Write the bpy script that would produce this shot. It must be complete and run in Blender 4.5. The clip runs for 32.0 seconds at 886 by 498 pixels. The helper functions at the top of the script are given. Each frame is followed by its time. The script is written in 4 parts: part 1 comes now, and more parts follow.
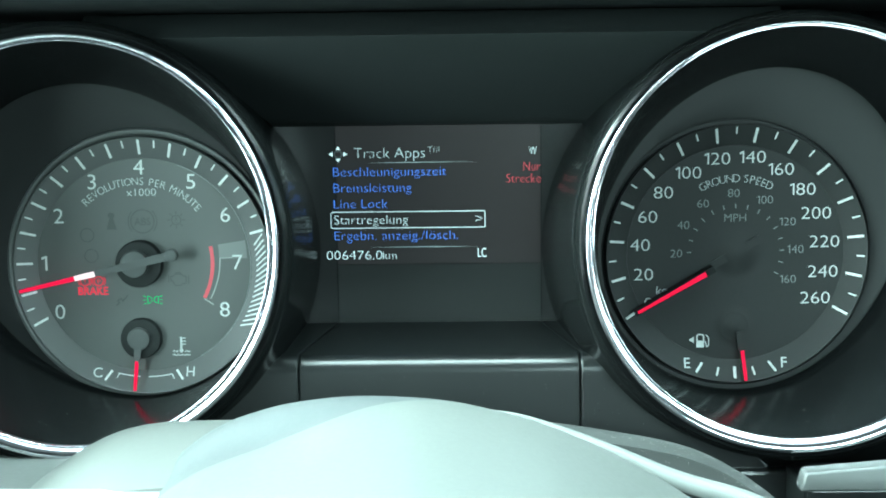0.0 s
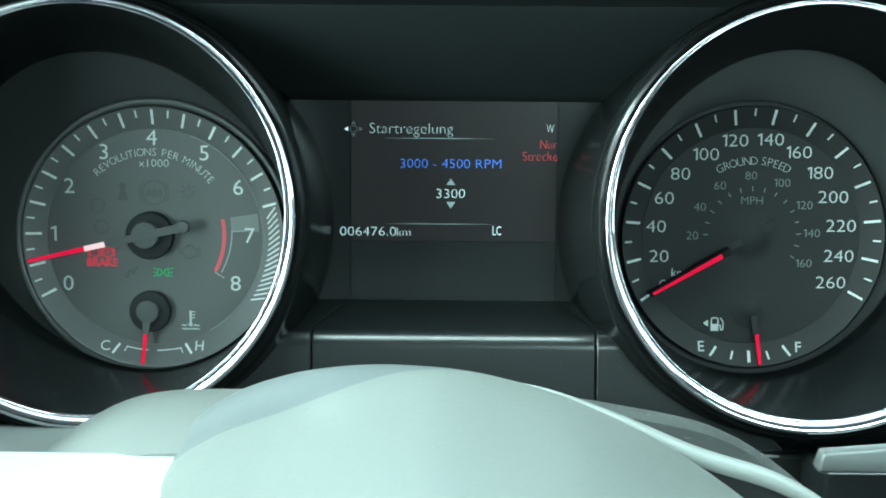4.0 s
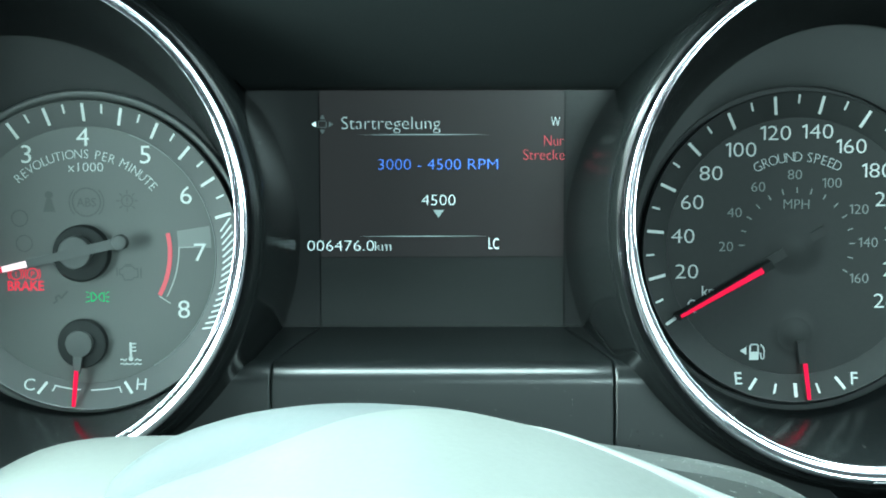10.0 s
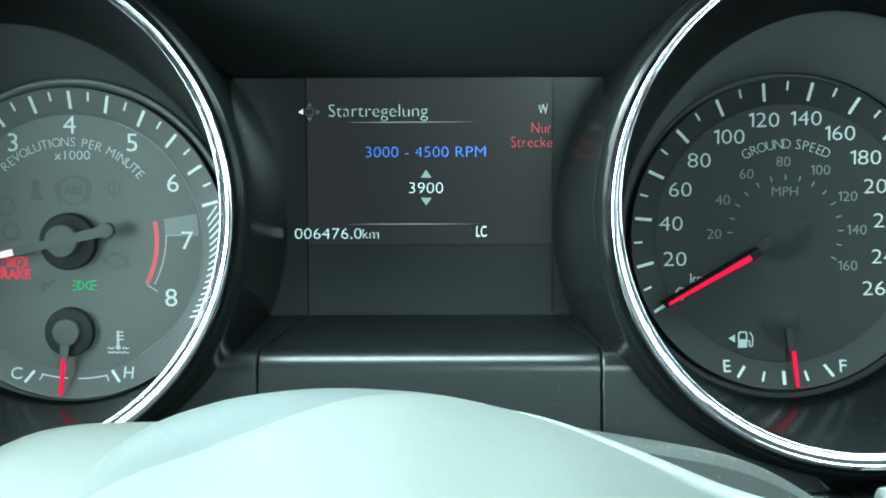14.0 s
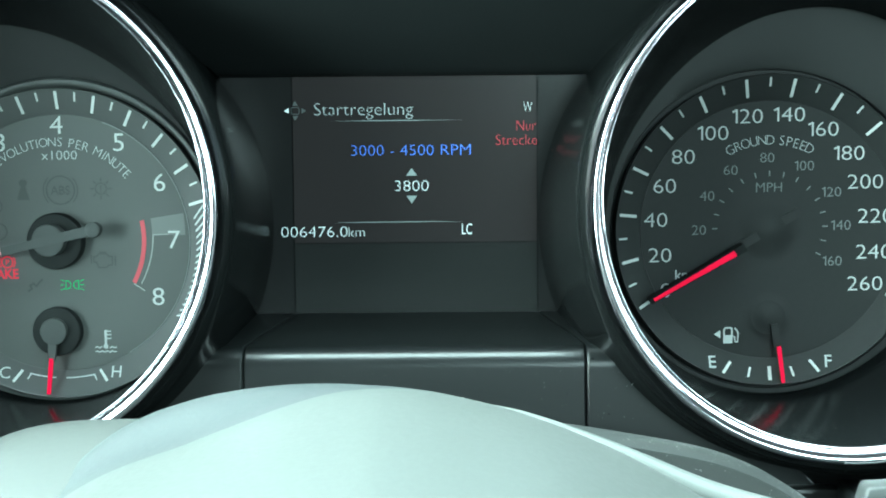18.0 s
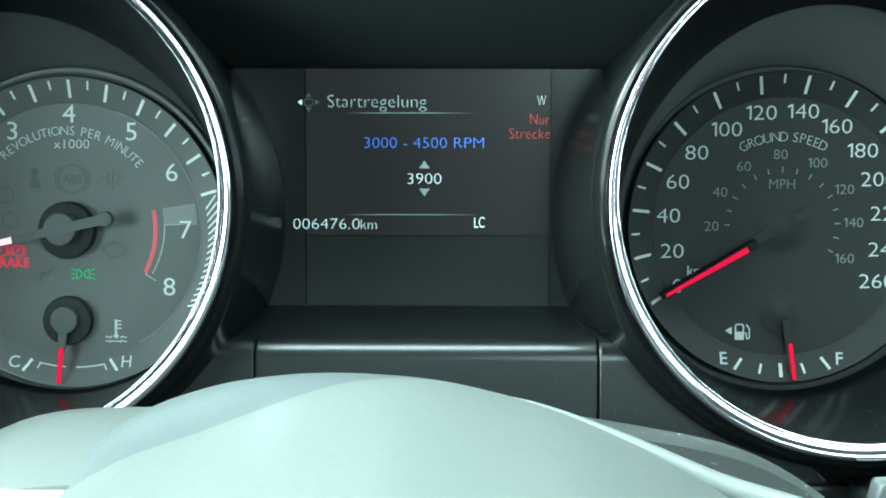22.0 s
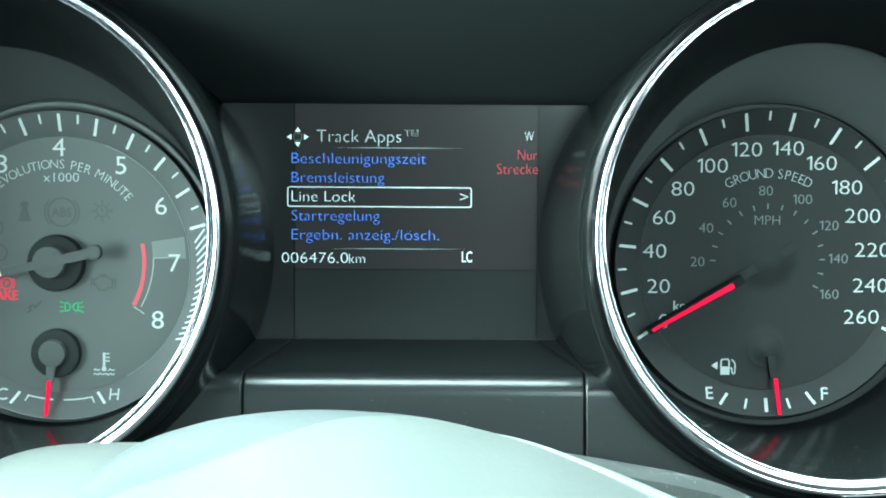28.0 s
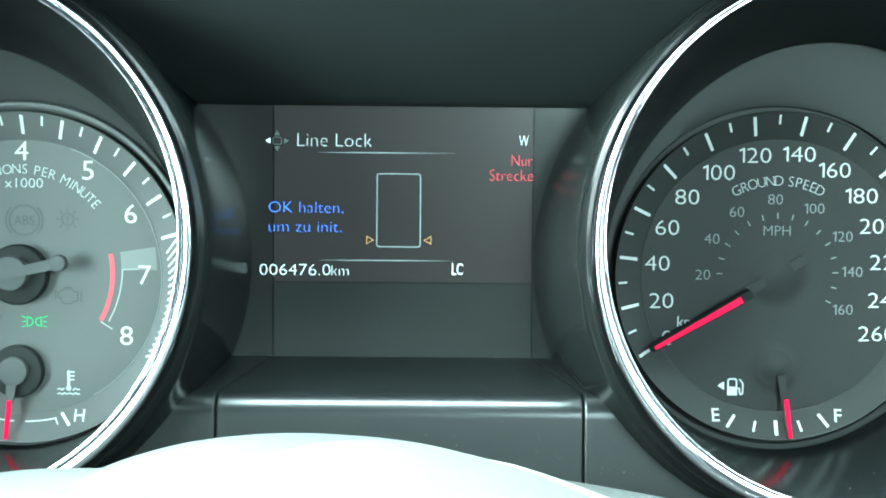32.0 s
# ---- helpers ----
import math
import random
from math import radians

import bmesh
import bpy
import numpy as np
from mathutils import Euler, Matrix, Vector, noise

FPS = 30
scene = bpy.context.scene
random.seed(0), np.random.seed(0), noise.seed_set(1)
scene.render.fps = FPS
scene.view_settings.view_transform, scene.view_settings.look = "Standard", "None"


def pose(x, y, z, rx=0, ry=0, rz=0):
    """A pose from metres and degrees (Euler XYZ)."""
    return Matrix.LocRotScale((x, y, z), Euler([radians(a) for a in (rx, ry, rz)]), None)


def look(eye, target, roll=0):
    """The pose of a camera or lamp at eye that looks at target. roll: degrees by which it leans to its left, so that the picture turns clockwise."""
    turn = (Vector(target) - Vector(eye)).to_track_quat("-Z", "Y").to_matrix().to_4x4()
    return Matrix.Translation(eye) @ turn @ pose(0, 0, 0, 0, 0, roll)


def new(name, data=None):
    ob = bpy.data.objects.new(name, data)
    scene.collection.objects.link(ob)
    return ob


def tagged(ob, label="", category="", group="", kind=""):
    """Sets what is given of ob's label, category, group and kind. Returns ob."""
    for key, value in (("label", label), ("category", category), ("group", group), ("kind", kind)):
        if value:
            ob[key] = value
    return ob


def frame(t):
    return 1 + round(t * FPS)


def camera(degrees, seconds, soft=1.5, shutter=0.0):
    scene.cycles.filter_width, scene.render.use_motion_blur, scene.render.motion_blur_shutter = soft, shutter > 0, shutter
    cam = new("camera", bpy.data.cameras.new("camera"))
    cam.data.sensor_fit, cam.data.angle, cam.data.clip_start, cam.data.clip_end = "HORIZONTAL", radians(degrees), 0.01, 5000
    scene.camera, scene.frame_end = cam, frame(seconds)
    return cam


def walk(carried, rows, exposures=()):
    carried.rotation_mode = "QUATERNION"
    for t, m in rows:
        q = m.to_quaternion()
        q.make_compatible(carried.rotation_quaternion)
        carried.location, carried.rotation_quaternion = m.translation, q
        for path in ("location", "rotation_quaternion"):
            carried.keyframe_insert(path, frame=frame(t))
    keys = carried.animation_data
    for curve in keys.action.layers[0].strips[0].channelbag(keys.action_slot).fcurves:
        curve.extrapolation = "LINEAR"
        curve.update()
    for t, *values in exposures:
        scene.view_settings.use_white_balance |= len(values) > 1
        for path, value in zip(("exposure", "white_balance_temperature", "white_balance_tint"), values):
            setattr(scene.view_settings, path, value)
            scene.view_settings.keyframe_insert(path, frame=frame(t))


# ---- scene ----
# ---- camera and its way ----
cam = camera(38, 32.0, soft=1.9)
PATH = [
    (0, (0.0111, -0.4974, 0.0668), (0.0029, -0.0015, 0.0035), -0.73),
    (0.5, (0.0053, -0.4970, 0.0627), (0.0021, -0.0007, 0.0023), -0.27),
    (1, (0.0057, -0.4975, 0.0599), (0.0037, -0.0009, 0.0018), -0.25),
    (1.5, (0.0044, -0.4968, 0.0577), (0.0029, -0.0001, 0.0004), -0.07),
    (2, (0.0026, -0.4957, 0.0555), (0.0018, 0.0010, -0.0018), 0.17),
    (2.5, (0.0011, -0.4954, 0.0570), (0.0013, 0.0010, -0.0031), 0.36),
    (3, (-0.0010, -0.4965, 0.0546), (-0.0002, 0.0001, -0.0039), 0.44),
    (3.5, (-0.0014, -0.4956, 0.0547), (-0.0019, 0.0008, -0.0052), 0.40),
    (5.5, (0.0016, -0.4944, 0.0376), (-0.0027, 0.0034, -0.0085), 0.70),
    (6, (-0.0007, -0.4970, 0.0468), (-0.0012, 0.0002, -0.0059), 0.85),
    (6.5, (-0.0044, -0.4959, 0.0449), (-0.0007, 0.0016, -0.0051), 1.08),
    (7, (-0.0015, -0.4902, 0.0485), (0.0016, 0.0072, -0.0024), 1.11),
    (7.5, (-0.0013, -0.4693, 0.0451), (0.0022, 0.0284, -0.0020), 0.78),
    (8, (-0.0003, -0.4510, 0.0439), (0.0020, 0.0469, -0.0015), 0.60),
    (8.5, (0.0009, -0.4331, 0.0397), (0.0018, 0.0652, -0.0018), 0.33),
    (9, (0.0010, -0.4173, 0.0370), (0.0018, 0.0810, -0.0038), 0.15),
    (9.5, (0.0017, -0.4171, 0.0359), (0.0011, 0.0812, -0.0050), -0.05),
    (10, (0.0036, -0.4174, 0.0349), (0.0012, 0.0808, -0.0068), -0.14),
    (10.5, (0.0078, -0.4161, 0.0322), (0.0032, 0.0821, -0.0091), -0.35),
    (11, (0.0085, -0.4163, 0.0334), (0.0038, 0.0818, -0.0093), -0.50),
    (11.5, (0.0035, -0.4166, 0.0347), (0.0023, 0.0814, -0.0094), -0.36),
    (12, (0.0063, -0.4165, 0.0334), (0.0035, 0.0817, -0.0096), -0.18),
    (12.5, (0.0066, -0.4165, 0.0337), (0.0041, 0.0816, -0.0096), -0.17),
    (13, (0.0063, -0.4159, 0.0302), (0.0043, 0.0825, -0.0104), -0.12),
    (13.5, (0.0072, -0.4166, 0.0326), (0.0042, 0.0816, -0.0103), -0.15),
    (14, (0.0081, -0.4167, 0.0316), (0.0051, 0.0815, -0.0110), -0.22),
    (14.5, (0.0071, -0.4160, 0.0286), (0.0044, 0.0823, -0.0120), -0.16),
    (16.5, (0.0069, -0.4176, 0.0273), (0.0039, 0.0808, -0.0126), -0.12),
    (17, (0.0113, -0.4173, 0.0279), (0.0056, 0.0810, -0.0128), -0.31),
    (17.5, (0.0135, -0.4182, 0.0294), (0.0075, 0.0800, -0.0122), -0.42),
    (18, (0.0135, -0.4185, 0.0295), (0.0096, 0.0798, -0.0114), -0.54),
    (18.5, (0.0141, -0.4184, 0.0272), (0.0110, 0.0802, -0.0109), -0.60),
    (19, (0.0121, -0.4191, 0.0285), (0.0110, 0.0793, -0.0105), -0.59),
    (19.5, (0.0106, -0.4182, 0.0270), (0.0099, 0.0804, -0.0103), -0.42),
    (20, (0.0089, -0.4185, 0.0281), (0.0075, 0.0800, -0.0108), -0.21),
    (20.5, (0.0063, -0.4184, 0.0259), (0.0060, 0.0803, -0.0110), -0.11),
    (21, (0.0088, -0.4186, 0.0237), (0.0066, 0.0801, -0.0123), -0.04),
    (21.5, (0.0082, -0.4180, 0.0233), (0.0056, 0.0806, -0.0135), 0.01),
    (22, (0.0083, -0.4181, 0.0264), (0.0059, 0.0803, -0.0135), 0.11),
    (22.5, (0.0069, -0.4184, 0.0239), (0.0050, 0.0802, -0.0145), 0.06),
    (23, (0.0068, -0.4182, 0.0230), (0.0050, 0.0804, -0.0142), 0.12),
    (23.5, (0.0070, -0.4209, 0.0323), (0.0064, 0.0774, -0.0095), 0.18),
    (24, (0.0065, -0.4205, 0.0291), (0.0055, 0.0783, -0.0054), 0.23),
    (24.5, (0.0104, -0.4193, 0.0285), (0.0071, 0.0797, -0.0035), 0.15),
    (25, (0.0100, -0.4198, 0.0279), (0.0083, 0.0792, -0.0027), -0.06),
    (25.5, (0.0119, -0.4190, 0.0276), (0.0106, 0.0800, -0.0043), -0.04),
    (27.5, (0.0088, -0.4207, 0.0305), (0.0101, 0.0783, -0.0010), 0.37),
    (28, (0.0087, -0.4201, 0.0303), (0.0105, 0.0789, -0.0007), 0.37),
    (28.5, (0.0078, -0.4197, 0.0335), (0.0110, 0.0792, 0.0017), 0.50),
    (29, (0.0080, -0.3980, 0.0330), (0.0121, 0.1011, 0.0034), 0.60),
    (29.5, (0.0095, -0.3949, 0.0307), (0.0139, 0.1044, 0.0048), 0.51),
    (30, (0.0112, -0.3944, 0.0265), (0.0145, 0.1050, 0.0042), 0.38),
    (30.5, (0.0101, -0.3948, 0.0307), (0.0144, 0.1044, 0.0032), 0.32),
    (31, (0.0114, -0.3948, 0.0306), (0.0148, 0.1044, 0.0031), 0.45),
    (31.5, (0.0104, -0.3950, 0.0316), (0.0152, 0.1042, 0.0035), 0.49),
    (32, (0.0092, -0.3940, 0.0261), (0.0148, 0.1054, 0.0029), 0.53),
]
EXPOSURE = [(0, 3.15), (3, 2.8), (6, 2.58), (9, 3.30), (12, 3.10), (13, 3.10), (17, 2.98), (22, 2.86), (25, 3.15), (28, 3.32), (30, 3.8), (32, 3.95)]
walk(cam, [(t, look(eye, target, roll)) for t, eye, target, roll in PATH],
     exposures=[(t, e, 5250, -22) for t, e in EXPOSURE])

# ---- light: daylight through the car's side windows and windscreen ----
SUN_TRAVEL = Vector((0.85, 0.20, -0.50)).normalized()
world = bpy.data.worlds.new("sky")
scene.world = world
world.use_nodes = True
nt = world.node_tree
sky = nt.nodes.new("ShaderNodeTexSky")
sky.sky_type, sky.sun_disc = "NISHITA", False
sky.dust_density, sky.ozone_density, sky.air_density = 3.0, 0.6, 1.2
sky.sun_elevation = math.asin(-SUN_TRAVEL.z)
sky.sun_rotation = math.atan2(-SUN_TRAVEL.x, -SUN_TRAVEL.y)
haze = nt.nodes.new("ShaderNodeHueSaturation")
haze.inputs["Saturation"].default_value = 0.25
nt.links.new(sky.outputs[0], haze.inputs["Color"])
nt.links.new(haze.outputs[0], nt.nodes["Background"].inputs[0])
nt.nodes["Background"].inputs[1].default_value = 0.15
sun_data = bpy.data.lights.new("sun", "SUN")
sun_data.energy, sun_data.angle, sun_data.color = 0.9, radians(12), (1.0, 0.99, 0.97)
sun = new("sun", sun_data)
sun.matrix_world = Matrix.Translation((-3, -3, 3)) @ SUN_TRAVEL.to_track_quat("-Z", "Y").to_matrix().to_4x4()

# the sky's light in the opening of the driver's rear side window
glow_data = bpy.data.lights.new("window_light", "AREA")
glow_data.shape, glow_data.size, glow_data.size_y, glow_data.energy, glow_data.color = "RECTANGLE", 0.44, 0.30, 1.22, (0.99, 1.0, 0.97)
glow = new("window_light", glow_data)
glow.matrix_world = Matrix.Translation((-0.70, -0.62, 0.0)) @ Vector((0.70, 0.62, 0.0)).to_track_quat("-Z", "Y").to_matrix().to_4x4()

# the sky's light in the opening of the windscreen
screen_data = bpy.data.lights.new("windscreen_light", "AREA")
screen_data.shape, screen_data.size, screen_data.size_y, screen_data.energy, screen_data.color = "RECTANGLE", 1.0, 0.17, 1.75, (1.0, 1.0, 0.95)
screen = new("windscreen_light", screen_data)
screen.matrix_world = Matrix.Translation((0.30, -0.205, 0.44)) @ Vector((0.0, 0.25, -0.97)).to_track_quat("-Z", "Y").to_matrix().to_4x4()

# fill lamp added behind the camera for the speedometer; the rear window is unseen
rear_data = bpy.data.lights.new("rear_fill_light", "AREA")
rear_data.shape, rear_data.size, rear_data.size_y, rear_data.energy, rear_data.color = "RECTANGLE", 0.5, 0.28, 1.25, (1.0, 1.0, 0.98)
rear = new("rear_fill_light", rear_data)
rear.matrix_world = Matrix.Translation((0.52, -1.60, 0.29)) @ Vector((-0.2, 1.0, -0.15)).to_track_quat("-Z", "Y").to_matrix().to_4x4()


# ---- materials ----
def material(name, color, rough=0.5, metal=0.0, var=0.15, scale=60.0, bump=0.0, bump_scale=900.0, emit=0.0, spec=0.5, rvar=0.05):
    m = bpy.data.materials.new(name)
    m.use_nodes = True
    n, l = m.node_tree.nodes, m.node_tree.links
    b = n["Principled BSDF"]
    b.inputs["Roughness"].default_value, b.inputs["Metallic"].default_value = rough, metal
    b.inputs["Specular IOR Level"].default_value = spec
    base = (*color, 1)
    if var:
        co = n.new("ShaderNodeTexCoord")
        noise_a, noise_b = n.new("ShaderNodeTexNoise"), n.new("ShaderNodeTexNoise")
        noise_a.inputs["Scale"].default_value, noise_b.inputs["Scale"].default_value = scale, scale * 14
        noise_a.inputs["Detail"].default_value = 4
        mix = n.new("ShaderNodeMix")
        mix.data_type = "RGBA"
        add = n.new("ShaderNodeMath")
        add.operation = "MULTIPLY_ADD"
        add.inputs[1].default_value, add.inputs[2].default_value = 0.5, 0.25
        l.new(co.outputs["Object"], noise_a.inputs["Vector"])
        l.new(co.outputs["Object"], noise_b.inputs["Vector"])
        l.new(noise_a.outputs["Fac"], add.inputs[0])
        l.new(add.outputs[0], mix.inputs["Factor"])
        mix.inputs["A"].default_value = (*[c * (1 - var) for c in color], 1)
        mix.inputs["B"].default_value = (*[min(1, c * (1 + var)) for c in color], 1)
        l.new(mix.outputs["Result"], b.inputs["Base Color"])
        rr = n.new("ShaderNodeMapRange")
        rr.inputs["To Min"].default_value, rr.inputs["To Max"].default_value = max(0.02, rough - rvar), min(1, rough + rvar)
        l.new(noise_b.outputs["Fac"], rr.inputs["Value"])
        l.new(rr.outputs[0], b.inputs["Roughness"])
        if bump:
            noise_c, bm_node = n.new("ShaderNodeTexNoise"), n.new("ShaderNodeBump")
            noise_c.inputs["Scale"].default_value, noise_c.inputs["Detail"].default_value = bump_scale, 3
            bm_node.inputs["Strength"].default_value, bm_node.inputs["Distance"].default_value = bump, 0.0006
            l.new(co.outputs["Object"], noise_c.inputs["Vector"])
            l.new(noise_c.outputs["Fac"], bm_node.inputs["Height"])
            l.new(bm_node.outputs[0], b.inputs["Normal"])
    else:
        b.inputs["Base Color"].default_value = base
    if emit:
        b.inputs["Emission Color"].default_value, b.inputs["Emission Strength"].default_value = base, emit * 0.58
    return m


HOOD = material("soft_black_plastic", (0.0105, 0.0124, 0.0124), 0.6, var=0.15, bump=0.12, bump_scale=1500, spec=0.18)
TRIM = material("grained_dark_plastic", (0.0060, 0.0068, 0.0070), 0.29, var=0.14, rvar=0.03, spec=0.66, bump=0.0045, bump_scale=2800)
GLOSS = material("gloss_black_plastic", (0.005, 0.0055, 0.0055), 0.15, var=0.1, scale=25, rvar=0.01, spec=0.10)
BOWL = material("satin_black_bowl", (0.0036, 0.0040, 0.0042), 0.22, var=0.06, scale=30, rvar=0.02, spec=0.24)
WELL = material("satin_dark_plate", (0.025, 0.0267, 0.0263), 0.5, var=0.06, scale=30, rvar=0.02, spec=0.25)
WELL_DARK = material("satin_black_plate", (0.015, 0.016, 0.016), 0.45, var=0.06, scale=30, rvar=0.02, spec=0.2)
CHROME = material("chrome", (0.85, 0.82, 0.87), 0.08, 1.0, var=0.02, scale=40, rvar=0.01)
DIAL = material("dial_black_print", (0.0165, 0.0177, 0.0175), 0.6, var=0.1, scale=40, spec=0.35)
# tachometer band and face are paler, painting in the daylight that falls there
DIAL_BAND = material("dial_band_sunlit_print", (0.062, 0.066, 0.064), 0.5, var=0.1, scale=40)
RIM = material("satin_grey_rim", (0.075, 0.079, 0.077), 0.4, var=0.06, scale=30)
DIAL_SUNLIT = material("dial_sunlit_print", (0.078, 0.0837, 0.080), 0.5, var=0.1, scale=40)
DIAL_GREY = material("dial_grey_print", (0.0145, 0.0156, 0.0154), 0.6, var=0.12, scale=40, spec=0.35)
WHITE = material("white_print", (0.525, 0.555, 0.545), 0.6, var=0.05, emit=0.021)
GREY = material("grey_print", (0.45, 0.48, 0.48), 0.6, var=0.05, emit=0.01)
FAINT = material("unlit_symbol_print", (0.055, 0.060, 0.058), 0.6, var=0.05)
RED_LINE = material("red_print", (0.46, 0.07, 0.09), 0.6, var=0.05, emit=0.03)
NEEDLE = material("lit_red_needle", (0.5, 0.001, 0.032), 0.7, var=0.0, emit=0.21, spec=0.05)
NEEDLE_TIP = material("needle_light_root", (0.95, 0.55, 0.58), 0.4, var=0.0, emit=0.1)
HUB_DARK = material("needle_hub_black", (0.019, 0.021, 0.0205), 0.65, var=0.1, spec=0.2)
HUB_GREY = material("needle_grey_arm", (0.075, 0.080, 0.078), 0.7, var=0.1, spec=0.25)
LAMP_RED = material("lit_red_warning", (0.5, 0.008, 0.035), 0.5, var=0.0, emit=0.19)
LAMP_GREEN = material("lit_green_telltale", (0.03, 0.62, 0.13), 0.5, var=0.0, emit=0.085)
LCD = material("lcd_dark_glass", (0.0142, 0.0123, 0.0124), 0.22, var=0.03, scale=20, rvar=0.0, emit=0.28, spec=0.35)
LOWER = material("display_lower_pane", (0.012, 0.0127, 0.0123), 0.22, var=0.03, scale=20, rvar=0.0, emit=0.17, spec=0.35)
MASK = material("display_black_mask", (0.010, 0.0102, 0.0102), 0.22, var=0.03, scale=20, rvar=0.0, emit=0.15, spec=0.30)
TXT_WHITE = material("screen_white", (0.82, 0.9, 0.9), 0.5, var=0.0, emit=0.16)
TXT_BLUE = material("screen_blue", (0.115, 0.235, 0.90), 0.5, var=0.0, emit=0.16)
TXT_RED = material("screen_red", (0.5, 0.033, 0.055), 0.5, var=0.0, emit=0.075)
TXT_DIM = material("screen_grey", (0.3, 0.36, 0.36), 0.5, var=0.0, emit=0.09)
TXT_AMBER = material("screen_amber", (0.60, 0.33, 0.11), 0.5, var=0.0, emit=0.075)
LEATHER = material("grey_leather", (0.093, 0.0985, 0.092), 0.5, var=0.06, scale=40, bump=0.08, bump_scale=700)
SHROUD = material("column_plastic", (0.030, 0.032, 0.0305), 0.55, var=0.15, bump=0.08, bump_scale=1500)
SHROUD_BRIGHT = material("column_plastic_bright", (0.085, 0.089, 0.083), 0.55, var=0.06, scale=40)
SHADED_LEATHER = material("shaded_leather", (0.061, 0.0668, 0.0675), 0.55, var=0.06, scale=40, bump=0.08, bump_scale=700)
EDGE_HIGHLIGHT = material("edge_highlight", (0.145, 0.152, 0.143), 0.5, var=0.1, scale=60)
SILVER = material("satin_silver", (0.6, 0.61, 0.6), 0.35, 0.6, var=0.06)
GROUND = material("pale_concrete", (0.36, 0.36, 0.34), 0.9, var=0.2, scale=2)
SHELL = material("cabin_lining", (0.10, 0.10, 0.10), 0.8, var=0.15, scale=6)


# ---- shape helpers ----
def part(name, shape, mat, parent=None, label="", m=None):
    """One mesh object from a bmesh or a mesh, under a thing or a part."""
    if isinstance(shape, bmesh.types.BMesh):
        me = bpy.data.meshes.new(name)
        bmesh.ops.recalc_face_normals(shape, faces=shape.faces)
        shape.to_mesh(me)
        shape.free()
    else:
        me = shape
    if mat and not me.materials:
        me.materials.append(mat)
    ob = new(name, me)
    if parent:
        ob.parent = parent
    if m is not None:
        ob.matrix_basis = m
    if label:
        tagged(ob, label)
    return ob


def thing(name, m, label, category, group="", kind=""):
    ob = new(name)
    ob.matrix_world = m
    ob.empty_display_size = 0.02
    return tagged(ob, label, category, group, kind)


def smooth(bm, angle=35):
    bm.normal_update()
    for f in bm.faces:
        f.smooth = True
    for e in bm.edges:
        if len(e.link_faces) == 2 and e.calc_face_angle(0) > radians(angle):
            e.smooth = False
    return bm


def box(x0, x1, y0, y1, z0, z1, bevel=0.0, bm=None):
    one = bmesh.new()
    bmesh.ops.create_cube(one, size=1.0)
    for v in one.verts:
        v.co = Vector((x0 + (v.co.x + 0.5) * (x1 - x0), y0 + (v.co.y + 0.5) * (y1 - y0), z0 + (v.co.z + 0.5) * (z1 - z0)))
    if bevel:
        bmesh.ops.bevel(one, geom=one.edges[:], offset=bevel, segments=3, affect="EDGES", profile=0.5)
    if bm is None:
        return one
    me = bpy.data.meshes.new("t")
    one.to_mesh(me)
    one.free()
    bm.from_mesh(me)
    bpy.data.meshes.remove(me)
    return bm


def loft(rings, n=128, closed=False, start=0.0, end=2 * math.pi):
    """Skin over circles (cx, cz, r, y), facing the -y side."""
    bm = bmesh.new()
    full = abs(end - start - 2 * math.pi) < 1e-6
    rows = []
    for cx, cz, r, y in rings:
        rows.append([bm.verts.new((cx + r * math.sin(start + (end - start) * k / n), y, cz + r * math.cos(start + (end - start) * k / n)))
                     for k in range(n if full else n + 1)])
    if closed:
        rows.append(rows[0])
    for a, b in zip(rows, rows[1:]):
        for k in range(n):
            j = (k + 1) % len(a)
            bm.faces.new((a[k], a[j], b[j], b[k]))
    return bm


def disc(r, y, cx=0.0, cz=0.0, thick=0.001, n=128, bevel=0.0):
    rings = [(cx, cz, r, y + thick)]
    if bevel:
        rings += [(cx, cz, r, y + bevel), (cx, cz, r - bevel * 0.3, y + bevel * 0.3), (cx, cz, r - bevel, y)]
    else:
        rings += [(cx, cz, r, y)]
    bm = loft(rings, n)
    bm.verts.ensure_lookup_table()
    bm.faces.new([bm.verts[-n + k] for k in range(n)])
    return bm


def annulus(r0, r1, y, thick, a0, a1, n=48):
    """A flat arc strip from a0 to a1 degrees, clockwise from the top."""
    s, e = radians(a0), radians(a1)
    if abs(a1 - a0) >= 359.9:
        return loft([(0, 0, r1, y + thick), (0, 0, r1, y), (0, 0, r0, y), (0, 0, r0, y + thick)], 128)
    return loft([(0, 0, r1, y + thick), (0, 0, r1, y), (0, 0, r0, y), (0, 0, r0, y + thick)], n, False, s, e)


def polygon(points, y, thick):
    """A flat plate over points (x, z)."""
    bm = bmesh.new()
    front = [bm.verts.new((x, y, z)) for x, z in points]
    back = [bm.verts.new((x, y + thick, z)) for x, z in points]
    bm.faces.new(front)
    for k in range(len(points)):
        j = (k + 1) % len(points)
        bm.faces.new((front[k], back[k], back[j], front[j]))
    return bm


def join(*parts):
    out = bmesh.new()
    for p in parts:
        me = bpy.data.meshes.new("t")
        p.to_mesh(me)
        p.free()
        out.from_mesh(me)
        bpy.data.meshes.remove(me)
    return out


